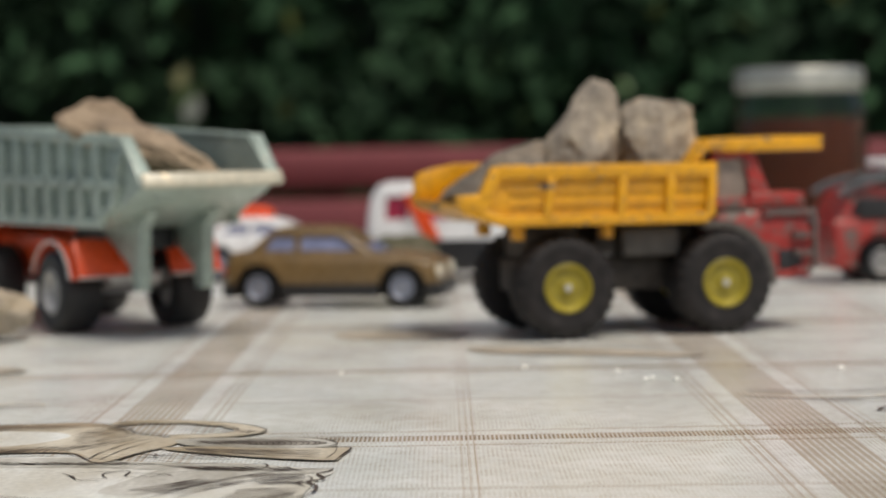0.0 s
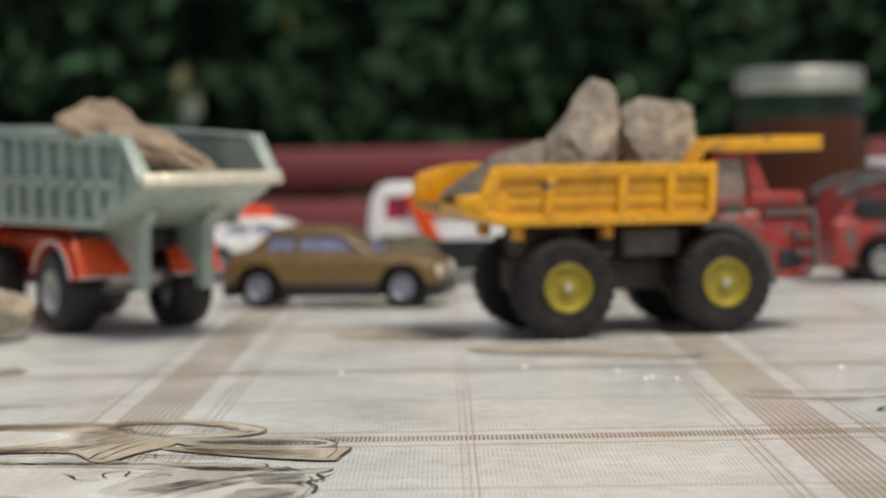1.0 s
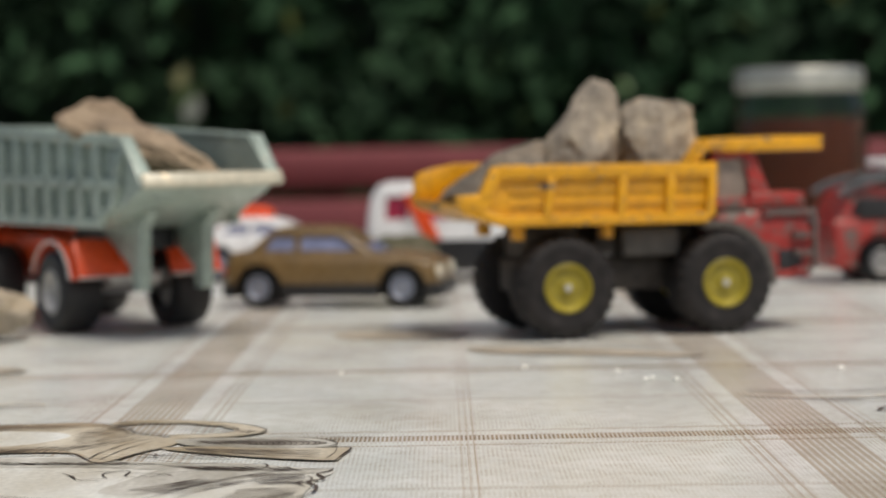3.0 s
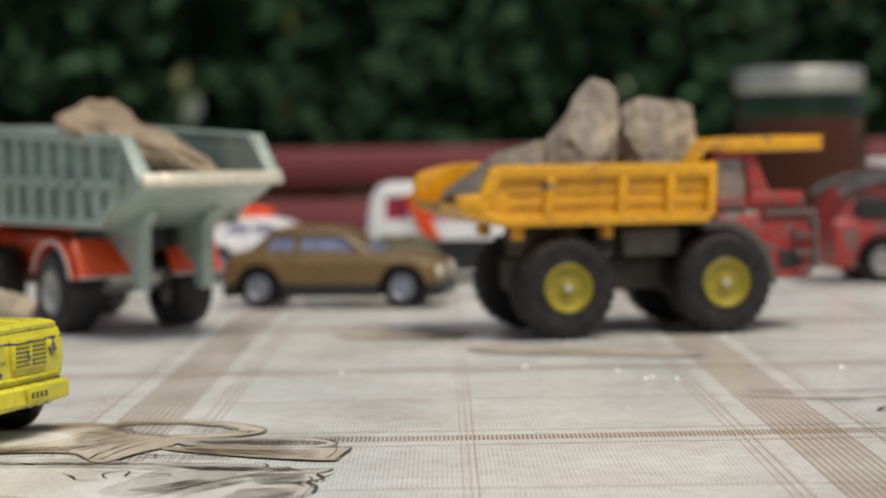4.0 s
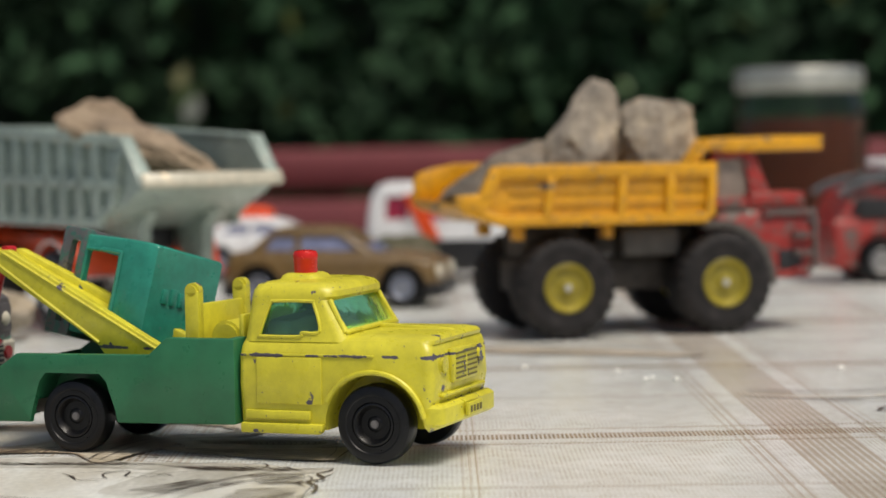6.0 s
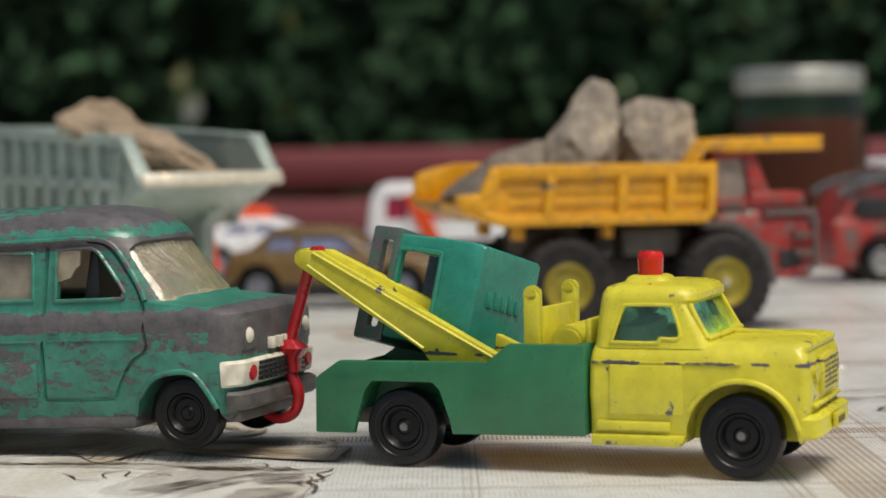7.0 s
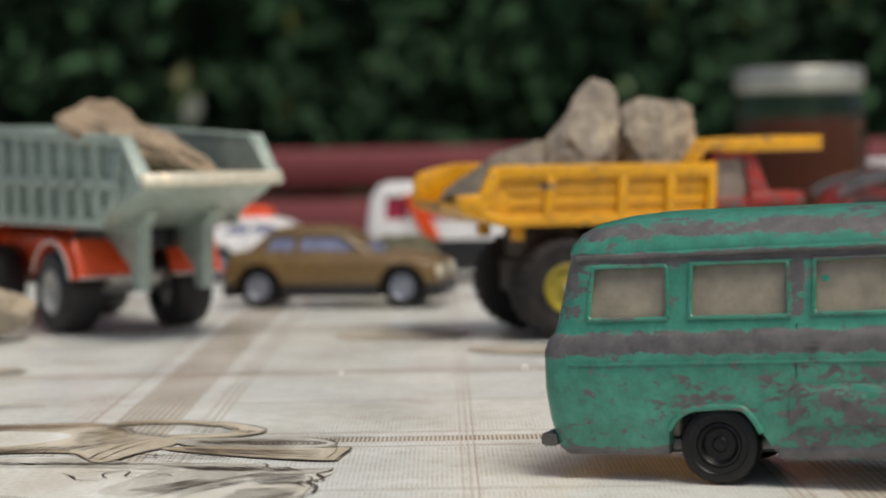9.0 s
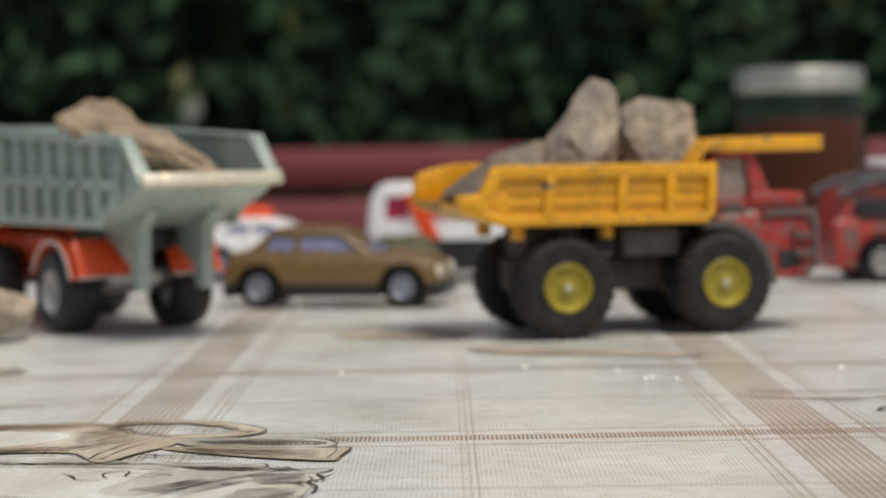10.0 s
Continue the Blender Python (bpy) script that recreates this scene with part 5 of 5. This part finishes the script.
    part("chassis", merge(box(8, 70, -7, 7, 13, 20, 0.8), box(14, 66, -9, -7, 15, 24, 0.5), box(14, 66, 7, 9, 15, 24, 0.5)), ORANGE, t, "orange-red chassis")
    part("cross_member", box(-10, -7, -6, 9, 12.4, 16.0, 0.6), PALEHUB, t)
    part("tipping_frame", box(-20, 20, -5.5, 5.5, 22, 27.4, 0.6), DARK, t, "black tipping frame")
    cab = stack([(9, 68, 96, 17, 3), (30, 68, 97, 17, 3), (50, 69, 94, 15, 4), (53, 72, 91, 12, 4)], 4)
    part("cab", carve(cab, prism([(74, 32), (92, 32), (90, 46), (74, 46)], -30, 30, 0.5), box(86, 110, -13, 13, 32, 46, 1)), ORANGE, t, "orange-red cab")
    part("cab_window", stack([(31, 70, 94, 16, 2), (47, 71, 92, 14, 2)], 3), BLUEGLASS, t)
    for x in (0, 52):
        part("axle", tube("y", (x, 0, 10.9), 1.2, -15, 15, 14), STEEL, t)


GREYHUB = plain("grey_hub", (0.22, 0.24, 0.30), 0.35, 0.3)


def car(name, m, label, paint, window, length=67, hw=13.0, base=43.5, height=23.8, nose=13.5, roof=None):
    """A small saloon: body with wheel arches, cabin with pillars and windows, bumpers, lamps and wheels."""
    t = thing(name, m, label, "toy car", "toy cars")
    x0, x1 = -10.8, -13.0 + length
    body = stack([(3.8, x0 + 1.5, x1 - 1.5, hw - 1.0, 2.5, 0.5), (6, x0 + 0.3, x1 - 0.3, hw - 0.2, 2.8, 0.8), (10, x0, x1, hw, 3.0, 1.0), (13.2, x0 + 0.4, x1 - 0.8, hw - 0.2, 3.0, 1.0), (14.8, x0 + 0.8, x1 - 5, hw - 0.7, 3.0, 1.0),
                  (16.2, x0 + 1.6, x1 - 17, hw - 1.4, 3.0, 0.5)], 4)
    part("body", carve(body, *[arch(x, 6.0, 7.1, min(s * 7, s * 30), max(s * 7, s * 30)) for s in (-1, 1) for x in (0, base)]), paint, t)
    cx0, cx1 = x0 + 6, x1 - 18
    cabin = stack([(15.8, cx0, cx1, hw - 1.5, 2.5), (20, cx0 + 4.5, cx1 - 6.5, hw - 2.6, 2.5), (height - 1, cx0 + 8, cx1 - 11, hw - 3.4, 2.6), (height, cx0 + 11, cx1 - 14, hw - 5, 2.4)], 4)
    wins = [prism([(cx0 + 6, 16.8), (cx0 + 9.3, height - 2.6), (cx0 + 15.6, height - 2.6), (cx0 + 15.6, 16.8)], -30, 30, 0.4), prism([(cx0 + 17.4, 16.8), (cx0 + 17.4, height - 2.6), (cx1 - 12, height - 2.6), (cx1 - 5.6, 16.8)], -30, 30, 0.4)]
    part("cabin", carve(cabin, *wins), roof or paint, t)
    part("side_window", stack([(15.9, cx0 + 2, cx1 - 2, hw - 2.3, 2.2), (20, cx0 + 5.5, cx1 - 7.5, hw - 3.3, 2.2), (height - 1.8, cx0 + 8.6, cx1 - 11.6, hw - 4.0, 2.2)], 4), window, t)
    part("windscreen", prism([(cx1 - 9.9, height - 1.9), (cx1 - 9.2, height - 2.2), (cx1 - 0.6, 16.3), (cx1 - 1.6, 16.2)], -hw + 4, hw - 4), window, t)
    part("lower_skirt", carve(stack([(3.2, x0 - 0.4, x1 + 0.4, hw - 0.3, 2.8, 0.8), (3.6, x0 - 0.8, x1 + 0.8, hw + 0.2, 3.0, 0.9), (7.0, x0 - 0.8, x1 + 0.8, hw + 0.2, 3.0, 0.9)], 4), *[arch(x, 6.0, 7.1, min(s * 7, s * 30), max(s * 7, s * 30)) for s in (-1, 1) for x in (0, base)]), DARK, t, "black bumpers and sills")
    for s in (-1, 1):
        part("headlight", box(x1 - 1.4, x1 + 0.5, min(s * 6, s * 11.4), max(s * 6, s * 11.4), 9.0, 12.4, 0.5), CREAM, t)
        part("tail_lamp", box(x0 - 0.4, x0 + 1, min(s * 6, s * 11), max(s * 6, s * 11), 9.4, 12.2, 0.4), LAMPRED, t)
        for x in (0, base):
            wheel(t, x, s * (hw - 2.0), 6.1, 6.1, 4.4, RUBBER, GREYHUB, 3.5, s, dish=0.2)
    return t


def ambulance():
    t = thing("toy_ambulance", mm_pose(-14, 752, 0, 0, 0, -8), "white toy van with a maroon window and orange stripe", "toy van", "toy cars")
    hw = 14
    body = stack([(4, -10, 50, hw - 0.6, 3), (7, -11, 52, hw, 3.4), (14, -11, 50, hw, 3.6), (17.5, -10.8, 42, hw - 0.4, 3.6), (23, -10.6, 33, hw - 0.8, 3.6), (30, -9.4, 22, hw - 1.6, 4), (33.5, -7, 18, hw - 3.6, 4), (34.4, -4, 15, hw - 6, 4)], 5)
    win = [prism([(-4, 21.5), (-3.4, 29.5), (4.2, 29.5), (4.2, 21.5)], -30, 30, 0.5), prism([(10.4, 21.5), (8.4, 29.5), (20, 29.5), (29, 21.5)], -30, 30, 0.5)]
    part("body", carve(body, *win, *[arch(x, 5.6, 7, min(s * 7, s * 30), max(s * 7, s * 30)) for s in (-1, 1) for x in (2, 44)]), WHITE, t)
    part("glazing", stack([(20, -9.6, 34, hw - 1.5, 3), (30, -8.6, 20.5, hw - 2.6, 3)], 4), plain("maroon_window", (0.30, 0.02, 0.05), 0.25), t)
    for s in (-1, 1):
        part("stripe", prism([(2.5, 30.0), (8.6, 30.0), (16.0, 13.0), (10.6, 13.0)], min(s * (hw - 1.9), s * (hw + 0.25)), max(s * (hw - 1.9), s * (hw + 0.25))), ORANGE, t, "orange diagonal stripe")
        for x in (2, 44):
            wheel(t, x, s * (hw - 2.6), 5.6, 5.6, 4.4, RUBBER, STEEL, 3.2, s)
    part("bumper", box(49, 53.5, -13, 13, 5, 8, 0.8), DARK, t)
    part("lower_skirt", carve(stack([(3.6, -10.4, 51, hw - 0.2, 3.2), (6.0, -11.4, 52.4, hw + 0.3, 3.4), (14.5, -11.4, 50.4, hw + 0.3, 3.5)], 5), *[arch(x, 5.6, 7, min(s * 7, s * 30), max(s * 7, s * 30)) for s in (-1, 1) for x in (2, 44)]), DARK, t, "black lower bodywork")


def fire_engine():
    t = thing("toy_fire_engine", mm_pose(132, 706, 0, 0, 0, 8), "red toy fire engine with black windows and white ladder", "toy truck", "dump trucks")
    hw = 15
    body = stack([(5, -8, 88, hw - 0.6, 2), (8, -9, 89, hw, 2.2), (19.5, -9, 89, hw, 2.2), (21, -8, 88, hw - 1, 2.2)], 4)
    part("body", carve(body, *[arch(x, 7.0, 9, min(s * 8, s * 30), max(s * 8, s * 30)) for s in (-1, 1) for x in (8, 66)]), RED, t)
    cab = stack([(20.5, -7, 34, hw - 0.8, 2), (29, -3, 33, hw - 2, 2.4), (31, 0, 31, hw - 4, 2.4)], 4)
    part("cab", carve(cab, prism([(-3, 21.8), (0, 27.6), (13, 27.6), (13, 21.8)], -30, 30, 0.4), prism([(15, 21.8), (15, 27.6), (30, 27.6), (30, 21.8)], -30, 30, 0.4)), RED, t)
    part("cab_window", stack([(20.8, -5.6, 33, hw - 1.8, 1.8), (28.4, -2.6, 32, hw - 3, 2)], 3), DARK, t)
    part("rear_box", stack([(20.5, 36, 88, hw - 0.6, 1.5), (34, 36, 88, hw - 1.4, 1.5)], 3), RED, t)
    for s in (-1, 1):
        part("roof_bar", rod([(-6, s * (hw - 1.6), 29.0), (0, s * (hw - 1.6), 31.8), (10, s * (hw - 1.6), 34.0), (24, s * (hw - 1.6), 35.4)], 1.4, 8), plain("dark_grey_bar", (0.07, 0.075, 0.08), 0.6), t, "dark grey bar over the cab")
        part("black_side_panel", box(0, 26, min(s * (hw - 0.3), s * (hw + 0.5)), max(s * (hw - 0.3), s * (hw + 0.5)), 20.8, 27.4, 0.4), DARK, t)
        part("ladder_rail", box(10, 88, s * 6 - 1, s * 6 + 1, 37.4, 40.2, 0.5), WHITE, t)
        for x in (8, 66):
            wheel(t, x, s * (hw - 2.8), 7.0, 7.0, 5.2, RUBBER, STEEL, 3.8, s)
    for i in range(9):
        part("ladder_rung", tube("y", (14 + 8.5 * i, 0, 38.6), 0.8, -5.2, 5.2, 10), WHITE, t)
    part("ladder_mount", merge(box(24, 30, -7, 7, 33, 37.5, 0.5), box(72, 78, -7, 7, 33.8, 37.5, 0.5)), CAST, t)


def rock(x, y, z, sx, sy, sz, rx, ry, rz, seed, mat, label, taper=0.0):
    """A broken stone: facets cut from a ball, then roughened."""
    rng = random.Random(seed)
    bm = bmesh.new()
    bmesh.ops.create_icosphere(bm, subdivisions=5, radius=1)
    planes = []
    for _ in range(18):
        n = Vector((rng.gauss(0, 1), rng.gauss(0, 1), rng.gauss(0, 1))).normalized()
        planes.append((n, rng.uniform(0.58, 0.88)))
    off = Vector((seed * 3.1, seed * 1.7, seed))
    for v in bm.verts:
        p = v.co.copy()
        for n, d in planes:
            k = p.dot(n)
            if k > d:
                p -= n * (k - d) * 0.93
        p *= 1 + 0.13 * noise.fractal(p * 2.0 + off, 0.9, 2.0, 5) + 0.045 * noise.noise(p * 9 + off) + 0.022 * noise.noise(p * 24 + off)
        f = 1 - taper * p.z
        v.co = Vector((p.x * sx * f, p.y * sy * f, p.z * sz))
    ob = part("rock", bm, mat, smooth=28)
    ob.matrix_basis = mm_pose(x, y, z, rx, ry, rz)
    return tagged(ob, label, "rock", "rocks")


def jar():
    t = thing("honey_jar", mm_pose(171.5, 1030, 0), "glass jar of dark honey with a dull metal lid", "jar")
    clear = glass("clear_jar_glass", (0.93, 0.95, 0.93), 0.0, 1.0)
    clear.node_tree.nodes["Principled BSDF"].inputs["IOR"].default_value = 1.2
    honey = Nodes("dark_honey", 0.12)
    honey.colour((0.048, 0.0115, 0.0045))
    honey.bsdf.inputs["Specular IOR Level"].default_value = 0.15
    honey.bsdf.inputs["Roughness"].default_value = 0.4
    glass_body = part("glass_body", lathe([(0, 0.2), (28.5, 0.2), (31.4, 2.5), (31.8, 6), (31.8, 58), (31.0, 63), (29.2, 66.5), (28.8, 70), (27.4, 70), (27.6, 66), (29.8, 62.5), (30.6, 58), (30.6, 6), (28.6, 3.4), (0, 3.2)], 56, "z"), clear, t)
    glass_body.visible_shadow = False
    part("honey", lathe([(0, 3.6), (28.4, 3.8), (30.3, 6.4), (30.3, 55), (29.8, 55.4), (0, 55.4)], 56, "z"), honey.mat, t, "dark amber honey")
    part("lid", lathe([(29.0, 68.4), (30.2, 68.2), (30.5, 69), (30.5, 77.4), (29.8, 78.6), (28.2, 79.2), (26.2, 78.7), (0, 78.7)], 64, "z"), plain("dull_lid", (0.42, 0.42, 0.37), 0.38, 0.6, 60), t, "dull silver lid")


def crumbs():
    rng = random.Random(5)
    white = plain("white_crumb", (0.85, 0.82, 0.74), 0.6)
    for x, y in ((17.0, 458), (36.0, 447), (40.5, 431), (46.4, 430), (42.0, 434), (82.6, 446), (-22, 452)):
        bm = bmesh.new()
        bmesh.ops.create_icosphere(bm, subdivisions=2, radius=0.4 + 0.25 * rng.random())
        for v in bm.verts:
            v.co *= 1 + 0.35 * noise.noise(v.co * 1.4 + Vector((x, y, 0)))
            v.co.z *= 0.6
        c = part("crumb", bm, white)
        c.location = (x * MM, y * MM, 0.0004)
        tagged(c, "small white bread crumb on the tablecloth", "crumb", "crumbs")


tow, tow_wheels = tow_truck()
cab_shell = loose_cab()
bus, bus_wheels = van()
quarry_dumper()
tipper()
car("toy_saloon", mm_pose(-52.4, 646.7, 0, 0, 0, -11), "bronze brown toy saloon car with black bumpers", BRONZE, BLUEGLASS)
rally = car("toy_rally_car", mm_pose(-78, 768, 0, 0, 0, -6), "white toy car with an orange light box on its roof", WHITE, BLUEGLASS, 62, 13, 38, 22.5)
part("roof_light_box", stack([(22.0, 4, 18, 8, 3), (25, 5, 17, 7.4, 3), (26, 7, 15, 6, 3)], 4), ORANGE, rally, "orange light box")
ambulance()
fire_engine()
jar()
rock(36.0, 543, 48.0, 11.0, 11.5, 16.0, 0, 12, 14, 7, ROCK, "pale grey broken stone in the yellow skip", 0.26)
rock(53.8, 549, 47.5, 12.6, 12.5, 15.0, 0, 12, 14, 3, ROCK, "rounded grey and tan stone in the yellow skip", 0.10)
rock(12.6, 537, 39.4, 17.5, 12, 6.4, 0, -27, 14, 14, DARKROCK, "flat grey stone slab in the yellow skip")
rock(-74, 551, 47.5, 28, 12, 6.6, 0, 23, -12, 5, SANDROCK, "long sandy stone in the sage skip")
rock(-88, 566, 49.5, 17, 12, 11.0, 0, 8, 0, 12, SANDROCK, "sandy stone on top of the sage skip's load")
rock(-16, 706, 8, 20, 12, 15, 0, 0, 10, 9, MOSS, "mossy olive stone behind the bronze car", 0.1)
rock(-116, 542, 7.0, 12, 10, 9, 0, 0, 30, 31, ROCK, "mossy grey stone on the tablecloth")
crumbs()


# ---- what moves: the tow truck pulls the van along one straight line ----
HEAD = radians(-20.5)
ALONG = [(0, -262), (2.7, -163), (3.8, -121.8), (4.0, -114.8), (4.5, -97.0), (5.0, -79.6), (5.5, -64.4), (5.7, -55.9), (6.8, 0), (7.0, 11.7), (7.4, 41.2), (7.5, 49.8), (8.0, 83.5), (8.5, 107.3), (8.8, 127.5), (9.0, 143.3), (9.2, 154.1), (9.3, 157.3), (9.4, 163.7), (9.5, 168.4), (9.6, 176.6), (9.7, 182.4), (9.8, 191.5), (10.0, 205.0)]


def travel(t):
    """How far along the line the pair has come at t seconds, in millimetres."""
    ts, us = [a for a, _ in ALONG], [b / math.cos(HEAD) for _, b in ALONG]
    n = len(ts)
    slope = [(us[i + 1] - us[i]) / (ts[i + 1] - ts[i]) for i in range(n - 1)]
    tang = [slope[0], *[2 * slope[i - 1] * slope[i] / (slope[i - 1] + slope[i]) for i in range(1, n - 1)], slope[-1]]
    i = max(k for k in range(n - 1) if ts[k] <= t + 1e-9)
    h = ts[i + 1] - ts[i]
    s = (t - ts[i]) / h
    return (2 * s ** 3 - 3 * s * s + 1) * us[i] + (s ** 3 - 2 * s * s + s) * h * tang[i] + (3 * s * s - 2 * s ** 3) * us[i + 1] + (s ** 3 - s * s) * h * tang[i + 1]


def slack(t):
    """The van runs a little closer to the hook until the pull has straightened."""
    return 1.3 * (1 - min(1.0, max(0.0, t - 7.0)))


def motions():
    times = [k / 10 for k in range(101)]
    way = Vector((math.cos(HEAD), math.sin(HEAD), 0)) * MM
    tow_home = tow.matrix_basis.copy()
    bus_home = Matrix.Translation(-way * travel(8.0)) @ bus.matrix_basis
    for ob, home in ((tow, tow_home), (bus, bus_home)):
        walk(ob, [(t, Matrix.Translation(way * (travel(t) + (slack(t) if ob is bus else 0.0))) @ home) for t in times])
    # the loose shell tips over as the truck jerks: seconds, degrees, millimetres forwards
    tips = ((0.0, 95, 0.0), (7.0, 95, 0.0), (7.2, 98, 0.4), (7.4, 104, 1.2), (7.5, 118, 3.0), (7.8, 123, 3.4), (10.0, 123, 3.4))
    rows = []
    for t in times:
        i = max(k for k in range(len(tips) - 1) if tips[k][0] <= t)
        f = (t - tips[i][0]) / (tips[i + 1][0] - tips[i][0])
        tip, on = (tips[i][n] + (tips[i + 1][n] - tips[i][n]) * f for n in (1, 2))
        lean = -14 - 16 * (tip - 95) / 28
        rows.append((t, Matrix.Translation(way * travel(t)) @ tow_home @ mm_pose(-62.2 + on, 12.0, 24.9 - 0.9 * on, lean, 0, -15) @ pose(0, 0, 0, 0, tip, 0)))
    walk(cab_shell, rows)
    for w, r in tow_wheels + bus_wheels:
        place = w.location.copy()
        walk(w, [(t, Matrix.Translation(place) @ Matrix.Rotation(travel(t) / r, 4, "Y")) for t in times])


motions()
